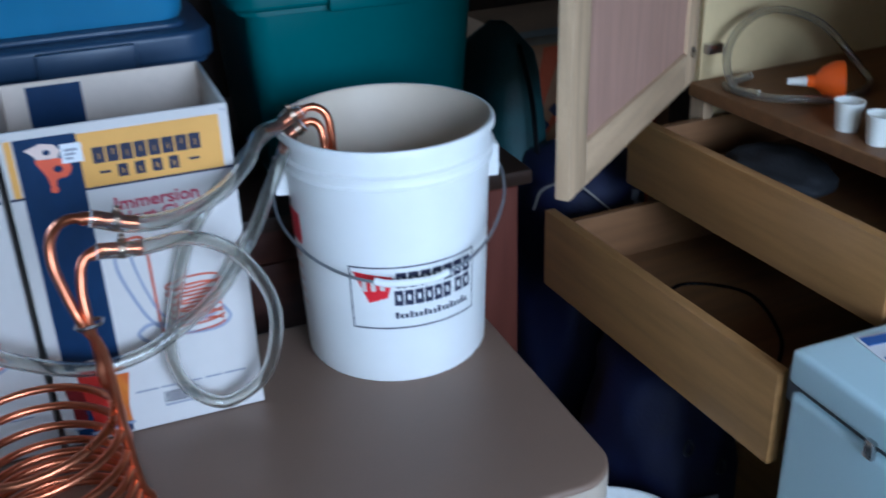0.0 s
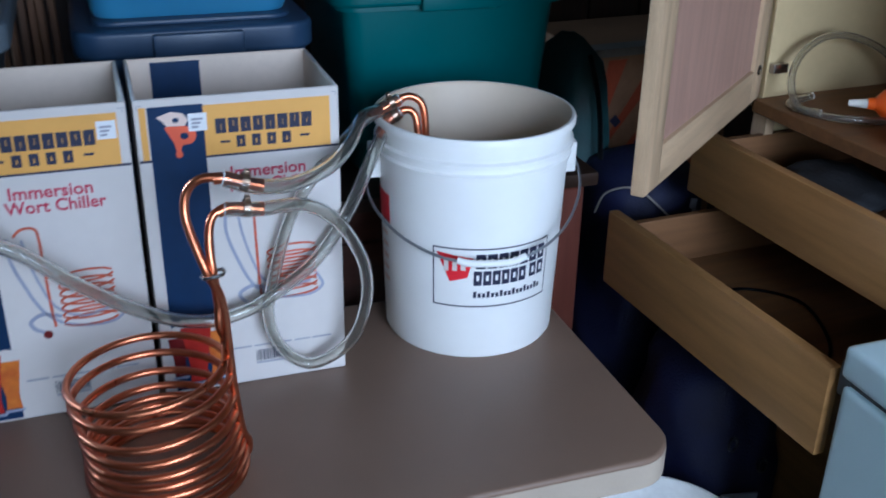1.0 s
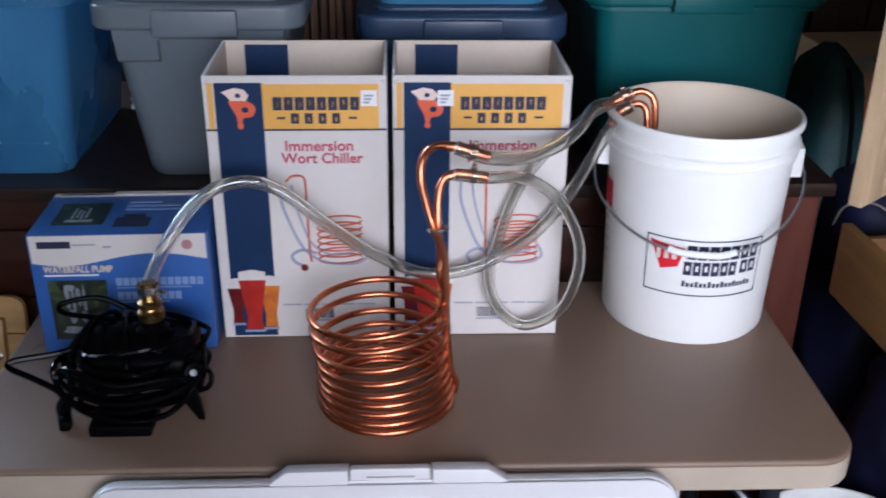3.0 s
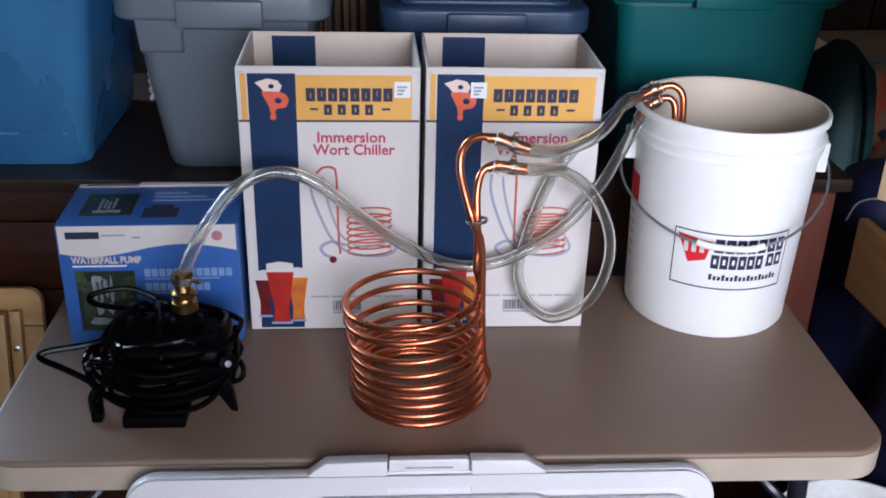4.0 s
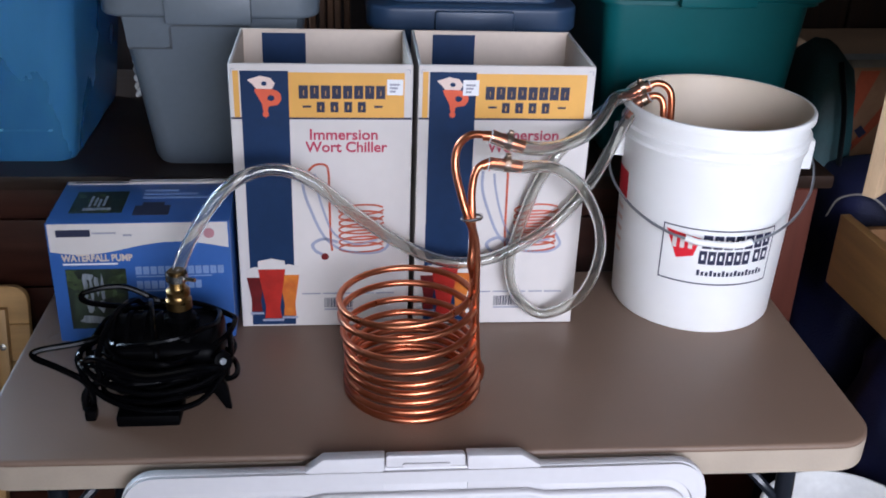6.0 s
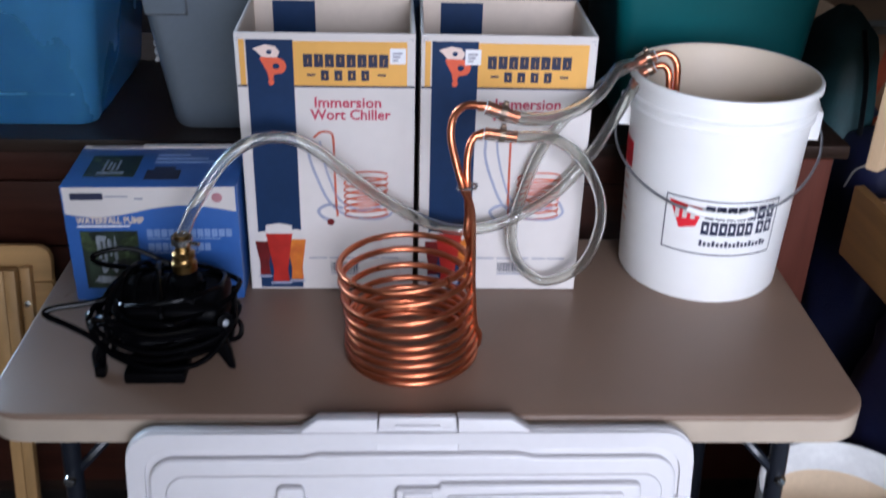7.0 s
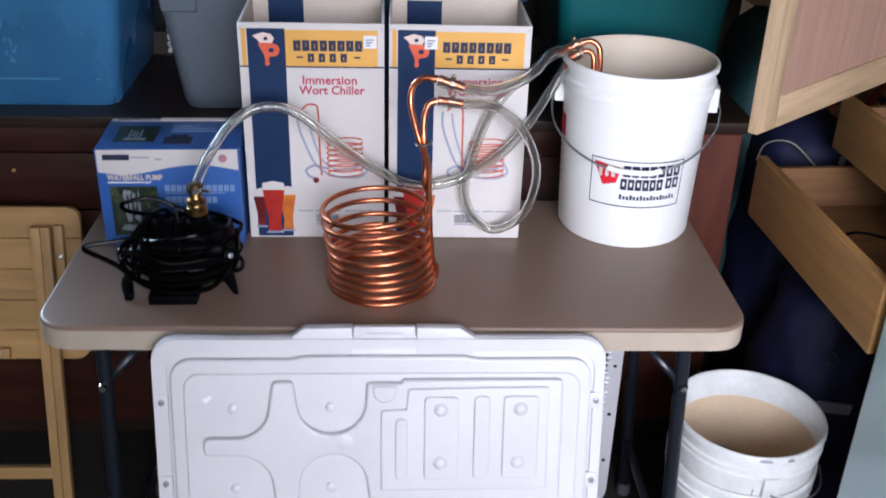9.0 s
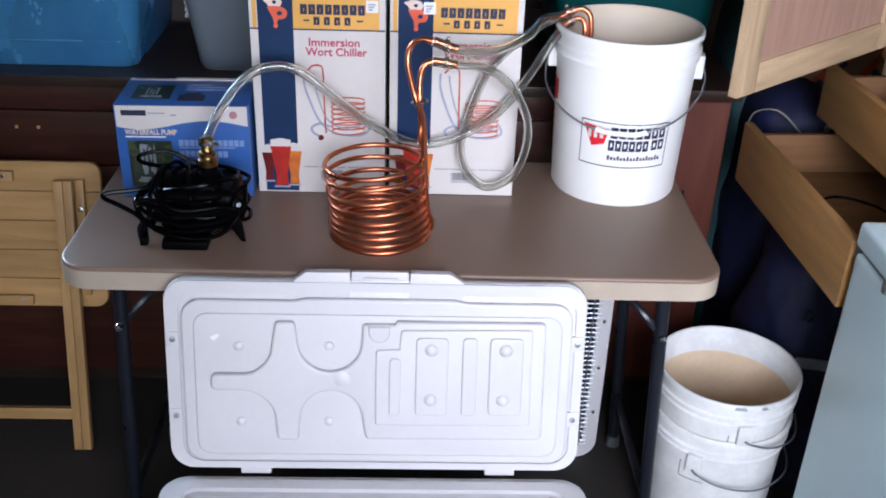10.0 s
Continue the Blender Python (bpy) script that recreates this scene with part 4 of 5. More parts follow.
def bucket_hooks():
    t = thing("second_coil", "hooked copper tube ends hanging into the bucket", "wort chiller", (0, 0, 0))
    part("hooked_tube", sweep(spline([(0.300, 0.398, 1.096), (0.320, 0.413, 1.098), (0.345, 0.412, 1.112), (0.366, 0.41, 1.117), (0.381, 0.406, 1.106), (0.385, 0.402, 1.082), (0.386, 0.400, 1.04), (0.390, 0.40, 0.86), (0.395, 0.40, 0.76)], 7), 0.0054, 10), M["copper"], t)
    part("hooked_tube", sweep(spline([(0.315, 0.40, 1.066), (0.334, 0.415, 1.083), (0.350, 0.412, 1.095), (0.364, 0.41, 1.097), (0.372, 0.406, 1.088), (0.374, 0.402, 1.068), (0.376, 0.400, 1.03), (0.380, 0.42, 0.86), (0.385, 0.42, 0.76)], 7), 0.0054, 10), M["copper"], t)
    part("tube_end", sweep(spline([(0.306, 0.404, 1.0965), (0.325, 0.413, 1.101), (0.354, 0.4115, 1.1150)], 6), 0.0066, 12), M["copper"], t)
    part("tube_end", sweep(spline([(0.321, 0.404, 1.071), (0.335, 0.4155, 1.0835), (0.355, 0.4118, 1.0965)], 6), 0.0066, 12), M["copper"], t)
    hose_clamp(t, (0.338, 0.4125, 1.110), (1, 0, 0.4), 0.0096)
    hose_clamp(t, (0.343, 0.414, 1.090), (1, 0, 0.6), 0.0096)


bucket_hooks()

# ---- stacked spare buckets on the floor ----
lower, *_ = bucket((0.705, 0.165, 0.0), -122, "scuffed white bucket holding another bucket", M["old_white"], M["bucket_in"], group="stacked buckets", lug=0.005)
upper, *_ = bucket((0.707, 0.165, 0.094), -88, "scuffed white bucket stacked inside another, its inner shade coloured tan", M["old_white"], M["old_white"], group="stacked buckets", lug=0.005, stained=True)
for b_, sgn in ((lower, 1), (upper, 1)):
    bail_wire(b_, [(0.151, 0.0, 0.262), (0.157, 0.012, 0.258), (0.150, 0.055, 0.244), (0.118, 0.108, 0.232), (0.07, 0.142, 0.226), (0.0, 0.160, 0.224), (-0.07, 0.142, 0.226), (-0.118, 0.108, 0.232), (-0.150, 0.055, 0.244), (-0.157, 0.012, 0.258), (-0.151, 0.0, 0.262)])
for b_ in (upper, lower):
    for a, a2, z0, z1 in ((0.185, 0.188, 0.228, 0.268), (0.188, 0.238, 0.226, 0.229)):
        on_bucket(b_, [(a, z0), (a2, z0), (a2, z1), (a, z1)], M["dust"], "moulded_mark", 0.0012)
for a, ww in ((0.186, 0.024), (0.236, 0.014)):
    on_bucket(upper, [(a, 0.337), (a + ww, 0.337), (a + ww - 0.003, 0.345), (a + 0.002, 0.345)], M["dust"], "scuff", 0.0068)


# ---- picnic cooler with its lid thrown open against the table ----
def cooler():
    t = thing("cooler", "white plastic cooler with its open lid leaning on the table", "cooler", (0, 0, 0))
    x0, x1, y0, y1, h = -0.408, 0.358, -0.56, -0.122, 0.378
    outer, inner = rounded(x0, x1, y0, y1, 0.045, 8), rounded(x0 + 0.036, x1 - 0.036, y0 + 0.036, y1 - 0.036, 0.03, 8)
    body = part("body", ring_plate(outer, inner, 0.03, h - 0.022), M["cooler"], t)
    part("bottom", slab(outer, 0.0, 0.045, 0.008), M["cooler"], t)
    part("rim", ring_plate(rounded(x0 - 0.004, x1 + 0.004, y0 - 0.004, y1 + 0.004, 0.048, 8), rounded(x0 + 0.020, x1 - 0.020, y0 + 0.020, y1 - 0.020, 0.034, 8), h - 0.024, h - 0.008), M["cooler"], t)
    part("inner_rim", ring_plate(rounded(x0 + 0.012, x1 - 0.012, y0 + 0.012, y1 - 0.012, 0.038, 8), inner, h - 0.0085, h), M["cooler"], t)
    for s in (x0 - 0.012, x1 + 0.012):
        part("side_handle", box(s - 0.012, s + 0.012, -0.44, -0.25, 0.25, 0.285, 0.008), M["cooler"], t)
    # lid, drawn flat (u along, v up) and leaned back
    lid = new("lid")
    lid.parent = t
    lid.matrix_basis = Matrix.Translation((-0.401, -0.112, 0.382)) @ pose(0, 0, 0, 78, 0, 0)
    lid["label"] = "moulded white lid, inner face outwards"
    W, V = 0.752, 0.371
    P = lambda name, bm, mt=M["cooler"]: part(name, bm, mt, lid)

    def arc(ax, ay, r, a0, a1, n=7):
        return [(ax + r * math.cos(radians(a0 + (a1 - a0) * k / n)), ay + r * math.sin(radians(a0 + (a1 - a0) * k / n))) for k in range(n + 1)]

    def notched(x0, x1, y0, y1, r, xa, xb, up):
        """A round-cornered outline whose upper side is raised between xa and xb."""
        return arc(x0 + r, y0 + r, r, 180, 270) + arc(x1 - r, y0 + r, r, 270, 360) + arc(x1 - r, y1 - r, r, 0, 90) + [(xb + 0.022, y1), (xb, y1 + up), (xa, y1 + up), (xa - 0.022, y1)] + arc(x0 + r, y1 - r, r, 90, 180)

    P("lid_shell", slab(notched(0.0, W, 0.004, V, 0.042, 0.251, 0.504, 0.002), -0.020, 0.0, 0.006))
    P("latch_bulge", slab([(0.229, V - 0.03), (0.229, V), (0.251, V + 0.016), (0.329, V + 0.017), (0.329, V - 0.03)], -0.022, 0.003, 0.005))
    P("latch_bulge", slab([(0.434, V - 0.03), (0.434, V + 0.017), (0.505, V + 0.016), (0.530, V), (0.530, V - 0.03)], -0.022, 0.003, 0.005))
    latch = P("latch", slab(rounded(0.3305, 0.4325, V - 0.014, V + 0.016, 0.004, 3), -0.018, -0.003, 0.003))
    part("latch_lip", slab(rounded(0.352, 0.412, V + 0.002, V + 0.006, 0.001, 2), -0.003, 0.001), M["cooler"], latch)
    P("outer_rim", ring_plate(notched(0.003, W - 0.003, 0.007, V - 0.002, 0.042, 0.255, 0.500, 0.0), notched(0.026, W - 0.020, 0.020, V - 0.024, 0.036, 0.262, 0.503, 0.006), -0.002, 0.006))
    P("gasket_step", slab(notched(0.032, W - 0.026, 0.024, V - 0.035, 0.034, 0.252, 0.514, 0.005), -0.001, 0.0125, 0.006, seg=4))
    P("panel", slab(rounded(0.054, 0.707, 0.040, 0.313, 0.026, 6), 0.012, 0.0160, 0.003, seg=3))
    # one raised figure: a cross with hollow corners that runs into the field
    fig = arc(0.2265, 0.295, 0.008, 0, 90, 3) + arc(0.2065, 0.295, 0.008, 90, 180, 3)
    fig += arc(0.135, 0.260, 0.058, 0, -80, 6) + arc(0.094, 0.193, 0.010, 90, 180, 3) + arc(0.094, 0.181, 0.010, 180, 270, 3)
    fig += arc(0.138, 0.112, 0.0595, 90, 0, 6) + arc(0.2075, 0.083, 0.008, 180, 270, 3) + arc(0.2305, 0.083, 0.008, 270, 360, 3)
    fig += arc(0.297, 0.1165, 0.0565, 180, 0, 12) + arc(0.367, 0.088, 0.010, 180, 270, 3)
    fig += arc(0.668, 0.090, 0.010, 270, 360, 3) + arc(0.668, 0.298, 0.008, 0, 90, 3) + [(0.413, 0.306), (0.409, 0.300), (0.357, 0.300), (0.353, 0.296)]
    fig += arc(0.2945, 0.2665, 0.057, 0, -180, 12)
    P("raised_figure", slab(fig, 0.0150, 0.0295, 0.0060, seg=4))
    step = [(0.379, 0.110), (0.650, 0.111), (0.654, 0.115), (0.652, 0.293), (0.648, 0.296), (0.424, 0.293), (0.420, 0.289), (0.418, 0.257), (0.380, 0.255), (0.376, 0.251), (0.376, 0.114)]
    P("raised_step", slab(step, 0.0285, 0.0360, 0.0036, seg=4))
    for a, b, c, d in ((0.400, 0.420, 0.132, 0.242), (0.447, 0.504, 0.133, 0.281), (0.529, 0.555, 0.134, 0.282), (0.577, 0.636, 0.135, 0.282)):
        P("raised_pad", slab(rounded(a, b, c, d, 0.008, 4), 0.0355, 0.0415, 0.0030, seg=4))
    P("thumb_notch", slab(arc(0.382, 0.287, 0.019, 180, 360, 10) + [(0.401, 0.297), (0.363, 0.297)], 0.0285, 0.0330, 0.0030, seg=3))
    P("moulding_boss", lathe([(0.016, 0.0), (0.013, 0.0008), (0.008, 0.0024), (0.004, 0.0032), (0, 0.0034)], 24)).matrix_basis = pose(0.317, 0.196, 0.0292)
    P("scuff", slab([(0.083, 0.268), (0.096, 0.275), (0.101, 0.272), (0.090, 0.262)], 0.0158, 0.0164), M["sticker"])
    for u, v, z in ((0.133, 0.252, 0.0160), (0.293, 0.254, 0.0160), (0.134, 0.106, 0.0160), (0.292, 0.108, 0.0160), (0.474, 0.259, 0.0415), (0.474, 0.164, 0.0415), (0.605, 0.260, 0.0415), (0.603, 0.165, 0.0415)):
        big = 1.3 if u > 0.4 else 1.0
        P("stud", lathe([(0.0095 * big, 0.0), (0.0085 * big, 0.003), (0.004 * big, 0.0055 * big), (0, 0.006 * big)], 16)).matrix_basis = pose(u, v, z - 0.0005)
    for u in (0.016, W - 0.016):
        for v in (0.112, 0.260):
            tab = P("side_tab", box(u - 0.011, u + 0.011, v - 0.014, v + 0.014, 0.0, 0.0085, 0.002))
            part("rivet", lathe([(0.0055, 0.0), (0.005, 0.002), (0, 0.003)], 12), M["wire"], tab).matrix_basis = pose(u, v, 0.0084)
    for u in (0.156, 0.607):
        P("hinge", box(u - 0.028, u + 0.028, -0.006, 0.010, -0.014, 0.004, 0.003))


cooler()


# ---- box fan behind the cooler ----
def box_fan():
    t = thing("box_fan", "white box fan with a wire grille standing on the floor", "fan", (-0.03, 0.385, 0.0), 0)
    Wd, Hh = 0.530, 0.525
    up = pose(0, 0, 0, 90, 0, 0)
    part("frame", ring_plate(rounded(0, Wd, 0.0, Hh, 0.05, 6), rounded(0.034, Wd - 0.034, 0.034, Hh - 0.034, 0.035, 6), -0.1, 0.0, m=up), M["cooler"], t)
    part("back_plate", slab(rounded(0.02, Wd - 0.02, 0.02, Hh - 0.02, 0.04, 4), -0.095, -0.08, m=up), M["black"], t)
    for i in range(34):
        z = 0.045 + i * 0.0131
        part("grille_wire", sweep([Vector((0.028, -0.004, z)), Vector((Wd - 0.028, -0.004, z))], 0.0021, 6), M["wire"], t)
    for x in (0.15, 0.28, Wd - 0.045):
        part("grille_stay", sweep([Vector((x, -0.007, 0.04)), Vector((x, -0.007, Hh - 0.04))], 0.0018, 6), M["wire"], t)
    for z in (0.14, 0.27, 0.40):
        part("screw", lathe([(0.005, 0.0), (0.004, 0.002), (0, 0.003)], 10), M["steel"], t).matrix_basis = pose(Wd - 0.016, 0, z, 90)


box_fan()


# ---- folded wooden tray table ----
def tray_table():
    t = thing("tray_table", "folded varnished pine tray table leaning on the sideboard", "table", (0, 0, 0))
    lean = Matrix.Translation((-1.140, 0.410, 0.006)) @ pose(0, 0, 0, 77.6, 0, 0)
    zt0, zt1, W = 0.357, 0.706, 0.462
    step = (zt1 - zt0) / 5
    for i in range(5):
        a, b = zt0 + i * step, zt0 + (i + 1) * step
        lo, hi = 0.028 if i == 0 else 0.001, 0.028 if i == 4 else 0.001
        part("slat", slab(rounded(0.0, W, a + 0.0006, b - 0.0006, (lo, lo, hi, hi), 5), -0.016, 0.0, 0.0015, m=lean, seg=1), M["pine"], t)
    for v, u1 in ((0.365, 0.291), (0.662, 0.269)):
        b = part("batten", slab([(W - u1, v), (u1, v), (u1, v + 0.022), (W - u1, v + 0.022)], 0.0005, 0.014, 0.002, m=lean), M["pine"], t)
        for u in (u1 - 0.022, W - u1 + 0.022):
            part("screw", lathe([(0.005, 0.0), (0.004, 0.002), (0, 0.0025)], 10), M["steel"], b).matrix_basis = lean @ pose(u, v + 0.011, 0.0135)
    for side in (0, 1):
        f = (lambda u: W - u) if side else (lambda u: u)
        for ua, ub in ((0.366, 0.3865), (0.3875, 0.407)):
            part("leg", slab([(f(ua), 0.0), (f(ub), 0.0), (f(ub), 0.668), (f(ua), 0.668)], 0.015, 0.036, 0.002, m=lean), M["pine_z"], t)
        g = part("guide_strip", slab([(f(0.411), 0.392), (f(0.428), 0.392), (f(0.428), 0.668), (f(0.411), 0.668)], 0.0005, 0.018, 0.002, m=lean), M["pine_z"], t)
        part("pivot", lathe([(0.006, 0.0), (0.006, 0.003), (0, 0.004)], 12), M["steel"], g).matrix_basis = lean @ pose(f(0.4195), 0.60, 0.0178)
    part("rung", slab([(0.097, 0.078), (0.365, 0.078), (0.365, 0.106), (0.097, 0.106)], 0.012, 0.030, 0.002, m=lean), M["pine"], t)


tray_table()


# ---- chest freezer ----
def freezer():
    t = thing("chest_freezer", "pale enamelled chest freezer with a chrome latch", "freezer", (0.812, -0.032, 0.0), 0)
    part("cabinet", box(0, 0.62, -0.95, 0.0, 0.0, 0.822, 0.012, 3), M["freezer"], t)
    part("seal", box(0.008, 0.61, -0.94, -0.008, 0.822, 0.832), M["seal"], t, "dark rubber seal", smooth=False)
    lid = part("lid", box(-0.003, 0.625, -0.953, 0.003, 0.832, 0.880, 0.010, 3), M["freezer"], t)
    part("latch", box(-0.010, -0.002, -0.146, -0.132, 0.818, 0.842, 0.003), M["steel"], t, "small chrome latch")
    part("hinge_cover", box(0.006, 0.04, -0.01, 0.012, 0.80, 0.85, 0.004), M["seal"], t)


freezer()
label_card = thing("printed_card", "white card with broad blue bars lying on the freezer", "card", (0.889, -0.045, 0.8805), -6)
part("sheet", box(0.0, 0.21, -0.15, 0.0, 0.0, 0.0012), M["sticker"], label_card, smooth=False)
for i in range(3):
    part("blue_bar", box(0.004, 0.20, -0.022 - i * 0.045, -0.004 - i * 0.045, 0.0012, 0.002), M["blue_card"], label_card, smooth=False)


# ---- tall cabinet with pulled drawers and an open door ----
def drawer(parent, x, y0, y1, z0, z1, depth, name="drawer"):
    d = new(name)
    d.parent = parent
    part("drawer_front", box(x, x + 0.019, y0, y1, z0, z1, 0.003), M["drawer"], d)
    lo, hi = z0 + 0.016, z1 - 0.022
    for y in (y0 + 0.012, y1 - 0.026):
        part("drawer_side", box(x + 0.019, x + depth, y, y + 0.014, lo, hi, 0.001, 1), M["drawer_in"], d)
    part("drawer_back", box(x + depth - 0.014, x + depth, y0 + 0.026, y1 - 0.026, lo, hi - 0.01, 0.001, 1), M["drawer_in"], d)
    part("drawer_bottom", box(x + 0.019, x + depth - 0.014, y0 + 0.026, y1 - 0.026, lo + 0.006, lo + 0.012), M["drawer_in"], d, smooth=False)
    return d


def tall_cabinet():
    t = thing("tall_cabinet", "tall maple cabinet with an open door and two pulled drawers", "cabinet", (1.085, 0.574, 0.0), 3.0)
    D, Y0, Y1, Hc = 0.56, -0.594, 0.012, 1.95
    part("far_side", box(0.0, D, Y1 - 0.018, Y1, 0.0, Hc, 0.001, 1), M["cab_in"], t)
    part("near_side", box(0.0, D, Y0, Y0 + 0.018, 0.0, Hc, 0.001, 1), M["cab_in"], t)
    part("back", box(D, D + 0.008, Y0, Y1, 0.0, Hc), M["drawer_in"], t, smooth=False)
    part("top", box(0.0, D, Y0 + 0.018, Y1 - 0.018, Hc - 0.02, Hc), M["cab_in"], t, smooth=False)
    part("shelf", box(-0.022, D, Y0 + 0.018, Y1 - 0.018, 0.986, 1.010, 0.002, 1), M["drawer_in"], t, "brown shelf board")
    part("rail", box(-0.002, 0.018, Y0 + 0.018, Y1 - 0.018, 0.846, 0.860, 0.001, 1), M["maple_h"], t)
    part("rail", box(-0.002, 0.018, Y0 + 0.018, Y1 - 0.018, 0.660, 0.684, 0.001, 1), M["maple_h"], t)
    part("stile", box(-0.002, 0.018, Y1 - 0.040, Y1 - 0.001, 0.0, 0.98, 0.001, 1), M["maple"], t)
    part("stile", box(-0.002, 0.018, Y0 + 0.001, Y0 + 0.040, 0.0, 0.98, 0.001, 1), M["maple"], t)
    part("lower_door", box(-0.004, 0.014, Y0 + 0.045, Y1 - 0.045, 0.03, 0.655, 0.003), M["drawer"], t)
    low = drawer(t, -0.303, -0.570, -0.006, 0.692, 0.832, 0.50)
    high = drawer(t, -0.140, -0.570, -0.004, 0.848, 0.968, 0.50)
    # open door, hinged on the far side; its inner face shows
    door = new("door")
    door.parent = t
    door.matrix_basis = Matrix.Translation((-0.004, 0.0, 1.010)) @ pose(0, 0, 0, 0, 0, 126.6)
    Lw, Hd, sw, th = 0.58, 0.86, 0.060, 0.020
    # drawn along local +y, thickness along local x
    part("stile", box(0, th, 0.0, sw, 0.0, Hd, 0.003), M["maple"], door)
    part("stile", box(0, th, Lw - sw, Lw, 0.0, Hd, 0.003), M["maple"], door)
    r1 = part("rail", box(0, th, sw, Lw - sw, 0.0, sw, 0.003), M["maple_h"], door)
    part("rail", box(0, th, sw, Lw - sw, Hd - sw, Hd, 0.003), M["maple_h"], door)
    part("panel", box(0.007, 0.013, sw - 0.004, Lw - sw + 0.004, sw - 0.004, Hd - sw + 0.004), M["rose_panel"], door, "pinkish flat plywood panel", smooth=False)
    h = part("hinge", box(0.002, 0.034, -0.022, -0.006, 1.056, 1.074, 0.003), M["steel"], t, "nickel cup hinge")
    part("hinge_cup", lathe([(0, 0.0), (0.010, 0.0), (0.010, 0.005), (0.007, 0.007), (0, 0.007)], 18), M["steel"], t).matrix_basis = Matrix.Translation((-0.03, -0.014, 1.066)) @ pose(0, 0, 0, 90, 0, 30)
    return t


cabinet = tall_cabinet()


def paper_cup(at):
    t = thing("paper_cup", "small white paper cup on the cabinet shelf", "cup", at, 0, "paper cups")
    part("wall", lathe([(0, 0.003), (0.0155, 0.003), (0.0155, 0.0), (0.0165, 0.0), (0.0215, 0.042), (0.0225, 0.044), (0.021, 0.0445), (0.0205, 0.042), (0.0155, 0.004), (0, 0.0036)], 28), M["paper_cup"], t)


paper_cup((1.128, 0.262, 1.0102))
paper_cup((1.126, 0.196, 1.0102))


def funnel():
    t = thing("funnel", "small orange plastic funnel lying on the shelf", "funnel", (1.205, 0.378, 1.0102 + 0.032), 0)
    fl = part("cone", lathe([(0.0095, -0.042), (0.011, -0.030), (0.024, -0.018), (0.0315, 0.0), (0.032, 0.012), (0.030, 0.014), (0.022, -0.014), (0.0085, -0.030), (0.0075, -0.042)], 32), M["orange"], t)
    fl.matrix_basis = Vector((0.80, -0.60, 0.06)).to_track_quat("Z", "Y").to_matrix().to_4x4()
    sp = part("spout", lathe([(0.0055, -0.072), (0.0085, -0.040), (0.0075, -0.040), (0.0045, -0.072)], 18, True), M["paper_cup"], t, "white spout tip")
    sp.matrix_basis = Vector((0.80, -0.60, 0.06)).to_track_quat("Z", "Y").to_matrix().to_4x4()


funnel()


hose("hose_hank", "loop of yellowed clear hose leaning in the cabinet", [(1.11, 0.44, 1.0175), (1.085, 0.47, 1.022), (1.090, 0.505, 1.06), (1.118, 0.522, 1.10), (1.17, 0.528, 1.125), (1.23, 0.522, 1.12), (1.29, 0.505, 1.09), (1.33, 0.46, 1.03), (1.30, 0.40, 1.0175), (1.22, 0.365, 1.0175), (1.15, 0.385, 1.0175), (1.10, 0.43, 1.0175), (1.09, 0.50, 1.0175), (1.16, 0.53, 1.0175)], 0.0066)


def cloth_roll():
    t = thing("cloth_roll", "dark grey rolled cloth lying in the upper drawer", "cloth", (1.10, 0.36, 0.888))
    bm = bmesh.new()
    bmesh.ops.create_icosphere(bm, subdivisions=4, radius=1)
    for v in bm.verts:
        f = 1 + 0.12 * noise.noise(v.co * 2.3) + 0.05 * noise.noise(v.co * 7)
        v.co = Vector((v.co.x * 0.075 * f, v.co.y * 0.10 * f, max(-0.001, (v.co.z * 0.030 + 0.027) * f)))
    part("folded_fabric", bm, M["grey_cloth"], t, angle=80)


cloth_roll()
cord = part("cord", sweep(spline([(0.93, 0.12, 0.722), (1.0, 0.20, 0.724), (1.04, 0.33, 0.722), (0.96, 0.40, 0.722), (0.88, 0.33, 0.724), (0.90, 0.24, 0.722)], 8), 0.003, 8), M["black"])
tagged(cord, "thin dark cord lying in the lower drawer", "cord")


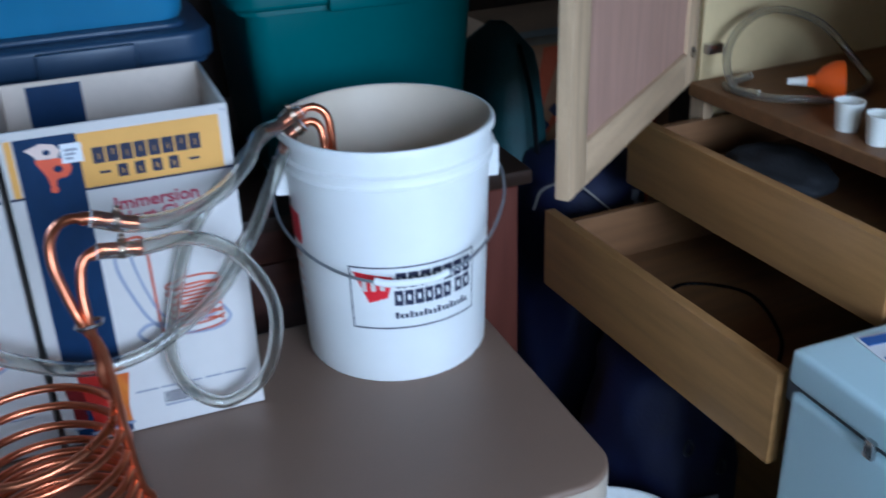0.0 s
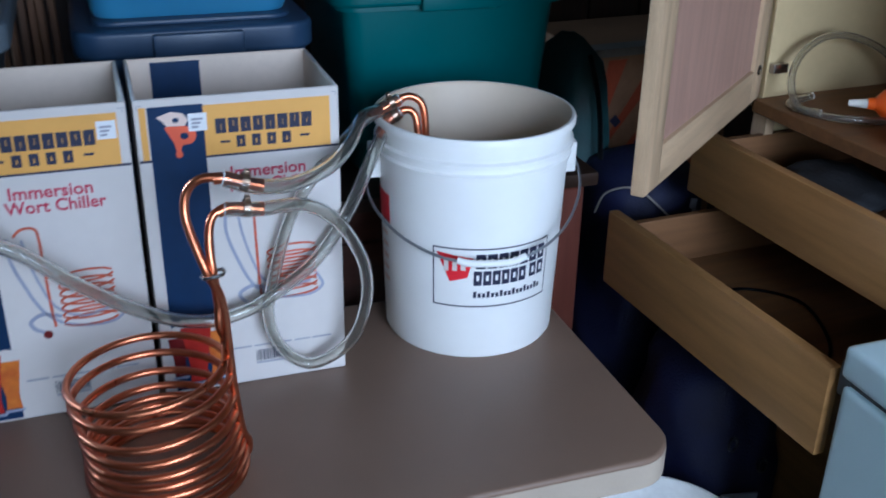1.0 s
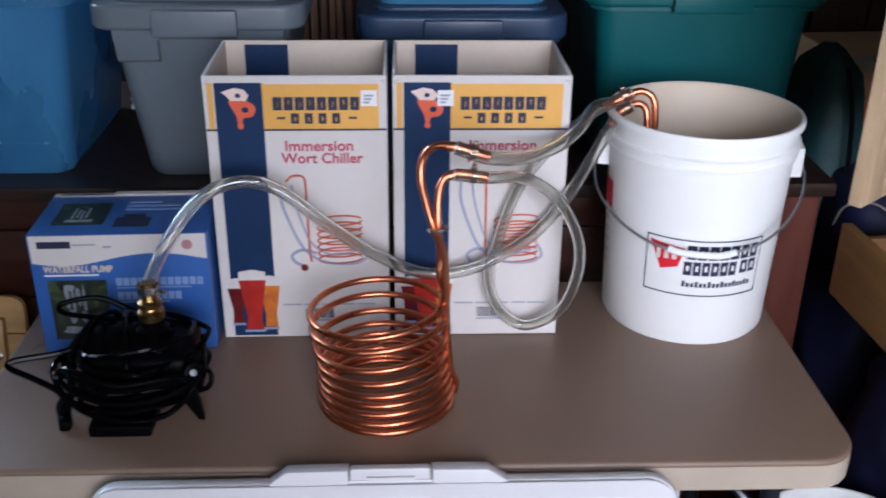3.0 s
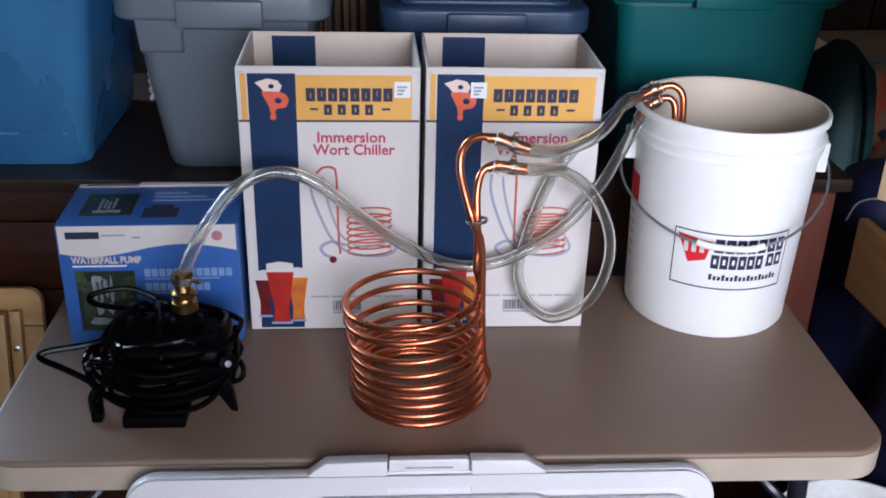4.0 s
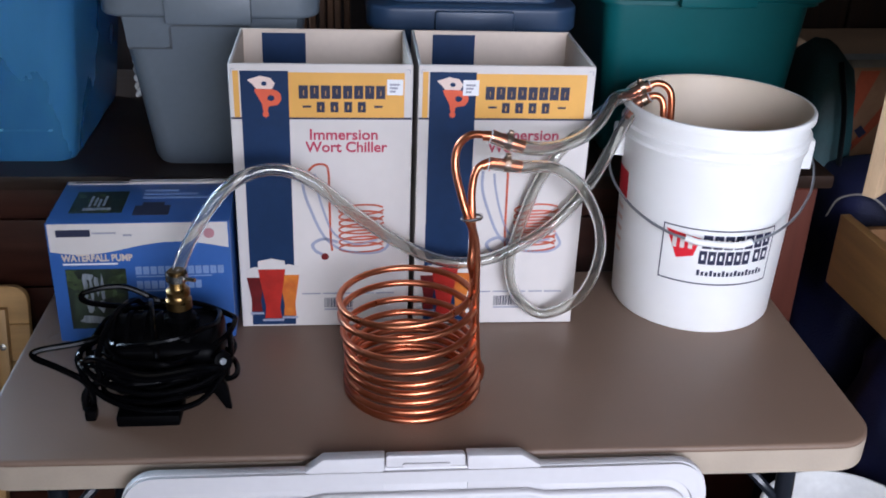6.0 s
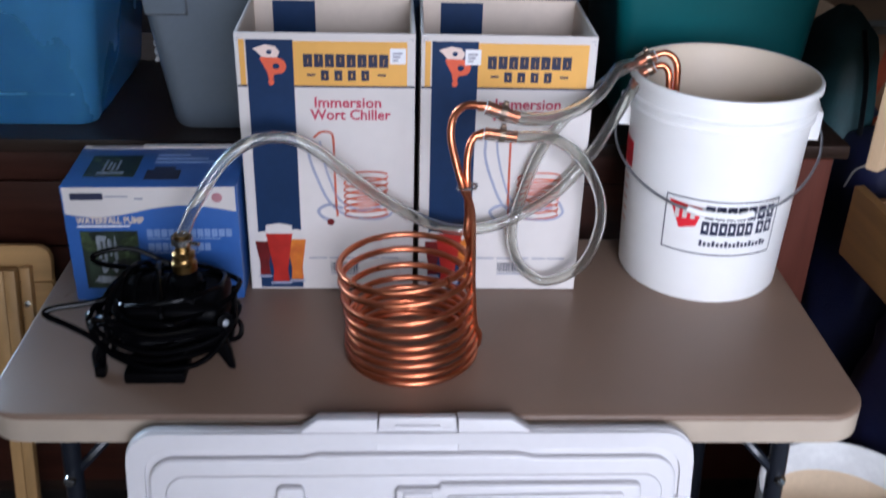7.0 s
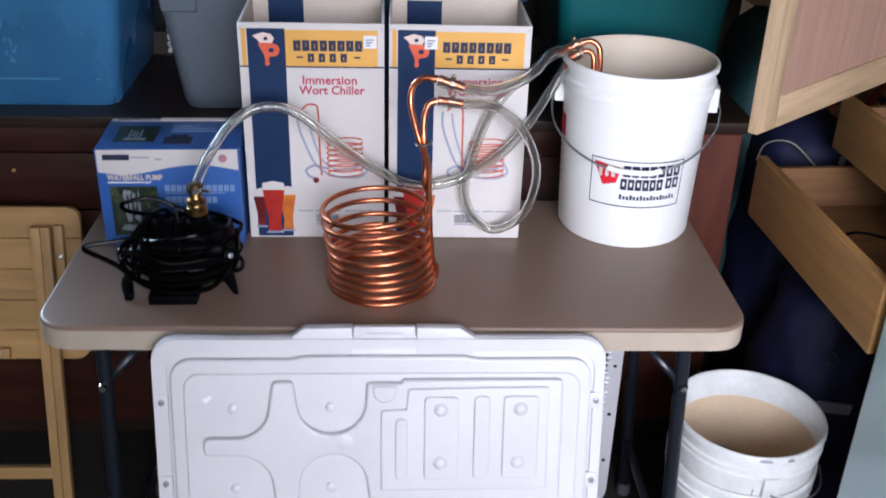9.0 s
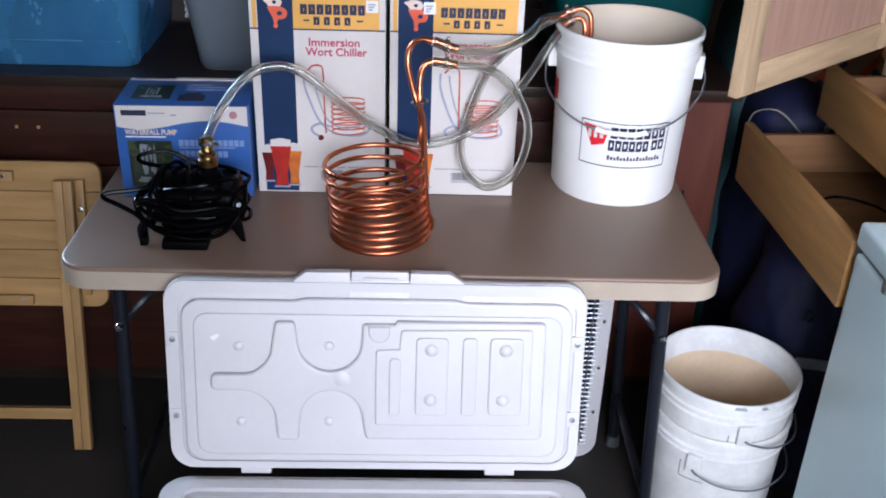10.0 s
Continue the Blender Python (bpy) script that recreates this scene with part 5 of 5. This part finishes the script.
# ---- totes on the sideboard ----
def tote(at, turn, w0, w1, d0, d1, h, mt, label, lip=0.03, rim=0.012, skirt=None, lid=None, rib=False):
    """Tapered storage tote; w0, d0 at the floor, w1, d1 at the rim; the front face lies towards -y."""
    t = thing("storage_tote", label, "storage tote", at, turn)
    bm = bmesh.new()
    n = 6
    rings = []
    prof = [(0.0, -0.004), (0.012, 0.0), (h - 0.002, 0.0)]
    for z, g in prof:
        k = z / h
        w, d = w0 + (w1 - w0) * k + 2 * g, d0 + (d1 - d0) * k + 2 * g
        rings.append([bm.verts.new((x, y, z)) for x, y in rounded(-w / 2, w / 2, -d / 2, d / 2, 0.035, n)])
    for z in (h - lip, 0.006):
        k = z / h
        w, d = w0 + (w1 - w0) * k - 0.008, d0 + (d1 - d0) * k - 0.008
        rings.append([bm.verts.new((x, y, z)) for x, y in rounded(-w / 2, w / 2, -d / 2, d / 2, 0.033, n)])
    m = len(rings[0])
    for a, b in zip(rings, rings[1:]):
        for i in range(m):
            bm.faces.new((a[i], a[(i + 1) % m], b[(i + 1) % m], b[i]))
    bm.faces.new(rings[0][::-1])
    bm.faces.new(rings[-1])
    part("body", bm, mt, t, angle=30)
    part("rim", ring_plate(rounded(-w1 / 2 - rim, w1 / 2 + rim, -d1 / 2 - rim, d1 / 2 + rim, 0.04, n), rounded(-w1 / 2 + 0.003, w1 / 2 - 0.003, -d1 / 2 + 0.003, d1 / 2 - 0.003, 0.034, n), h - lip, h), mt, t)
    k = lambda z: -(d0 + (d1 - d0) * z / h) / 2
    if rib:
        part("moulded_line", box(-w0 / 2 + 0.03, w0 / 2 - 0.03, k(0.062) - 0.0015, k(0.062) + 0.003, 0.060, 0.064), mt, t)
    if skirt:
        # deep collar that drops lower beside the handle
        tilt = math.degrees(math.atan2((d1 - d0) / 2, h))
        mm = Matrix.Translation((0, k(0) - 0.002, 0)) @ pose(0, 0, 0, 90 + tilt, 0, 0)
        wa = w0 + (w1 - w0) * 0.8
        xa, za, zb = skirt
        out = [(-wa / 2 + 0.010, za), (xa, za), (xa + 0.006, za + 0.006), (xa + 0.006, zb - 0.006), (xa + 0.012, zb), (-xa - 0.012, zb), (-xa - 0.006, zb - 0.006), (-xa - 0.006, za + 0.006), (-xa, za), (wa / 2 - 0.010, za), (w1 / 2 - 0.012, h), (-w1 / 2 + 0.012, h)]
        part("collar", slab(out, 0.0, 0.007, 0.003, m=mm), mt, t)
        # thin dark strips stand in for the shadow gap under the collar edge
        for q in (((-wa / 2 + 0.012, za - 0.002), (xa + 0.005, za - 0.002)), ((xa + 0.006, za - 0.002), (xa + 0.007, zb)), ((xa + 0.008, zb - 0.002), (-xa - 0.008, zb - 0.002)), ((-xa - 0.007, zb), (-xa - 0.006, za - 0.002)), ((-xa - 0.005, za - 0.002), (wa / 2 - 0.012, za - 0.002))):
            (xa_, za_), (xb_, zb_) = q
            part("seam", slab([(min(xa_, xb_) - 0.0012, min(za_, zb_) - 0.0012), (max(xa_, xb_) + 0.0012, min(za_, zb_) - 0.0012), (max(xa_, xb_) + 0.0012, max(za_, zb_) + 0.0012), (min(xa_, xb_) - 0.0012, max(za_, zb_) + 0.0012)], 0.0, 0.0035, m=mm), M["seal"], t, smooth=False)
    if lid:
        lm, lt = lid
        L = part("lid", slab(rounded(-w1 / 2 - 0.022, w1 / 2 + 0.022, -d1 / 2 - 0.022, d1 / 2 + 0.022, 0.045, 6), h - 0.022, h + lt, 0.008, seg=3), lm, t)
        part("lid_crown", slab(rounded(-w1 / 2 + 0.01, w1 / 2 - 0.01, -d1 / 2 + 0.01, d1 / 2 - 0.01, 0.035, 6), h + lt, h + lt + 0.008, 0.004), lm, t)
        part("lid_handle", box(-0.07, 0.07, -d1 / 2 - 0.034, -d1 / 2 - 0.015, h - 0.030, h + lt - 0.006, 0.005), lm, t)
    return t


S = 0.8805
tote((-0.850, 0.885, S), 0, 0.50, 0.575, 0.40, 0.46, 0.34, M["tote_blue"], "glossy blue plastic storage tote on the sideboard", rib=True)
tote((-0.340, 0.868, S), 0, 0.235, 0.315, 0.385, 0.445, 0.298, M["tote_grey"], "grey plastic storage tote with a deep stepped collar", lip=0.02, rim=0.006, skirt=(-0.075, 0.222, 0.262), lid=(M["tote_grey"], 0.020))
tote((-0.340, 0.872, S + 0.3265), 0, 0.285, 0.315, 0.36, 0.40, 0.26, M["tote_pale"], "pale blue-grey plastic tote stacked on a grey tote")
tote((0.110, 0.905, S), 0, 0.30, 0.333, 0.33, 0.365, 0.262, M["tote_navy"], "dark navy storage tote with a slate lid", lid=(M["tote_navy"], 0.022))
tote((0.110, 0.915, S + 0.2925), 0, 0.31, 0.345, 0.32, 0.36, 0.24, M["tote_blue"], "blue storage tote stacked on a navy tote")
tote((0.545, 0.908, S), 0, 0.345, 0.390, 0.34, 0.38, 0.322, M["tote_teal"], "large teal plastic storage tote with its lid on", lid=(M["tote_teal"], 0.024))


def wooden_strips():
    """A handful of rough strips standing on end against the wall."""
    r = random.Random(8)
    for i in range(6):
        x = -0.205 + i * 0.019
        t = thing("wooden_strip", "rough brown wooden strip standing on end behind the totes", "wood strip", (x, 1.17 + 0.008 * (i % 2), S), 0, "wooden strips")
        h = 0.78 + r.uniform(-0.1, 0.1)
        part("strip", box(-0.007, 0.007, -0.006, 0.006, 0.0, h, 0.002, 1), M["strip_wood"], t).matrix_basis = pose(0, 0, 0.001, r.uniform(-1, 1), r.uniform(-1.2, 1.2), 0)


wooden_strips()


def rope_end():
    t = thing("rope", "white twisted rope end hanging between the totes", "rope", (-0.492, 0.772, S + 0.092))
    for s in (0, math.pi):
        path = [Vector((0.0045 * math.cos(i * 0.55 + s), 0.0045 * math.sin(i * 0.55 + s), 0.001 + 0.005 + i * 0.0028)) for i in range(64)]
        part("strand", sweep(path, 0.0045, 8), M["old_white"], t)


rope_end()


# ---- soft bags and cartons beside the sideboard ----
def bag(name, label, at, rx, ry, h, mt, seed, lean=(0, 0), squash=0.82, top_r=0.7, folds=1.0):
    """A standing soft bag: a superellipse body with sags and folds."""
    t = thing(name, label, "bag", at)
    bm = bmesh.new()
    n, m = 40, 26
    off = Vector((seed * 3.1, seed * 1.7, seed))
    rows = []
    for j in range(m + 1):
        k = j / m
        bulge = (1 - (1 - top_r) * max(0, (k - 0.55) / 0.45) ** 2) * (0.93 + 0.07 * math.sin(math.pi * min(1, k * 1.3)))
        if k > 0.93:
            bulge *= math.sqrt(max(0.0, 1 - ((k - 0.93) / 0.075) ** 2))
        row = []
        for i in range(n):
            a = 2 * math.pi * i / n
            c, s = math.cos(a), math.sin(a)
            x, y = rx * math.copysign(abs(c) ** squash, c), ry * math.copysign(abs(s) ** squash, s)
            f = 1 + folds * (0.09 * noise.noise(Vector((c * 1.3, s * 1.3, k * 3)) + off) + 0.05 * noise.noise(Vector((c * 4, s * 4, k * 9)) + off))
            row.append(bm.verts.new((x * f * bulge + lean[0] * k, y * f * bulge + lean[1] * k, h * (k if k < 0.02 else k + 0.01 * noise.noise(Vector((c, s, 5)) + off)))))
        rows.append(row)
    for a, b in zip(rows, rows[1:]):
        for i in range(n):
            bm.faces.new((a[i], a[(i + 1) % n], b[(i + 1) % n], b[i]))
    bm.faces.new(rows[0][::-1])
    bm.faces.new(rows[-1])
    part("body", bm, mt, t, angle=70)
    return t


g = bag("green_bag", "tall dark green nylon bag standing beside the sideboard", (0.895, 0.97, 0.0), 0.085, 0.15, 1.045, M["green_bag"], 3)
part("strap", sweep(spline([(0.02, -0.158, 0.25), (0.015, -0.162, 0.6), (0.0, -0.155, 0.9), (-0.01, -0.11, 1.03)], 8), 0.011, 8, squash=0.3), M["black_bag"], g, "black webbing strap")
b1 = bag("blue_bag", "dark blue nylon bag with pale piping and lettering", (0.985, 0.775, 0.0), 0.135, 0.150, 0.85, M["blue_bag"], 7, top_r=0.85, folds=1.7)
part("piping", sweep(spline([(-0.135, -0.05, 0.75), (-0.132, -0.085, 0.805), (-0.09, -0.125, 0.822), (-0.03, -0.150, 0.77)], 8), 0.0022, 6), M["piping"], b1, "pale piping along the seam")
for i in range(5):
    part("type_block", box(-0.007, 0.007, -0.003, 0.0, -0.010, 0.010), M["patch"], b1, smooth=False).matrix_basis = Matrix.Translation((0.02 + 0.006 * i, -0.152, 0.79 - 0.024 * i)) @ pose(0, 0, 0, -14, 14, 0)
b2 = bag("blue_bag", "slumped dark blue nylon bag with a grey label", (0.950, 0.42, 0.0), 0.135, 0.155, 0.62, M["blue_bag"], 12, top_r=0.75, folds=1.8)
part("label_patch", box(-0.040, 0.040, -0.003, 0.003, -0.014, 0.014, 0.002, 1), M["patch"], b2, "grey woven label").matrix_basis = Matrix.Translation((-0.02, -0.158, 0.375)) @ pose(0, 0, 0, 0, 8, 0)
for dx, dz in ((-0.05, 0.50), (0.02, 0.44)):
    part("ring", lathe([(0.010, -0.002), (0.014, -0.002), (0.014, 0.002), (0.010, 0.002)], 16, True), M["steel_dark"], b2).matrix_basis = Matrix.Translation((dx, -0.158, dz)) @ pose(0, 0, 0, 80, 0, 20)


def striped_carton(at, w, d, h, seed, group):
    t = thing("striped_carton", "orange and tan carton with slanting bands, stacked in the corner", "box", at, 4, group)
    part("body", box(0, w, 0, d, 0, h, 0.003, 1), M["card_tan"], t)
    part("tape", box(0, w, -0.001, 0.05, h - 0.018, h + 0.001), M["piping"], t, smooth=False)
    for i in range(-2, 5):
        x = i * 0.13 + 0.03 * seed
        pts = [(x, 0.004), (x + 0.05, 0.004), (x + 0.05 + (h - 0.03) * 0.9, h - 0.026), (x + (h - 0.03) * 0.9, h - 0.026)]
        cl = []
        for px, pz in pts:
            cl.append((min(max(px, 0.003), w - 0.003), pz))
        if cl[1][0] - cl[0][0] > 0.002 or cl[2][0] - cl[3][0] > 0.002:
            print_poly(t, cl, -0.0003, M["card_orange"], "orange_band")
        for j in range(4):
            bx, bz = x + 0.075 + j * 0.028, 0.03 + j * 0.031
            if 0.01 < bx < w - 0.03 and bz < h - 0.05:
                o = part("type_block", box(0, 0.020, -0.001, 0.0, 0, 0.026), M["ink"], t, smooth=False)
                o.matrix_basis = Matrix.Translation((bx, -0.0004, bz)) @ pose(0, 0, 0, 0, -42, 0)


for j, hz in enumerate((0.32, 0.32, 0.315)):
    striped_carton((1.0 + 0.012 * j, 1.13 + 0.01 * (j % 2), 0.002 + sum((0.322, 0.322, 0.317)[:j])), 0.42, 0.30, hz, j, "striped cartons")
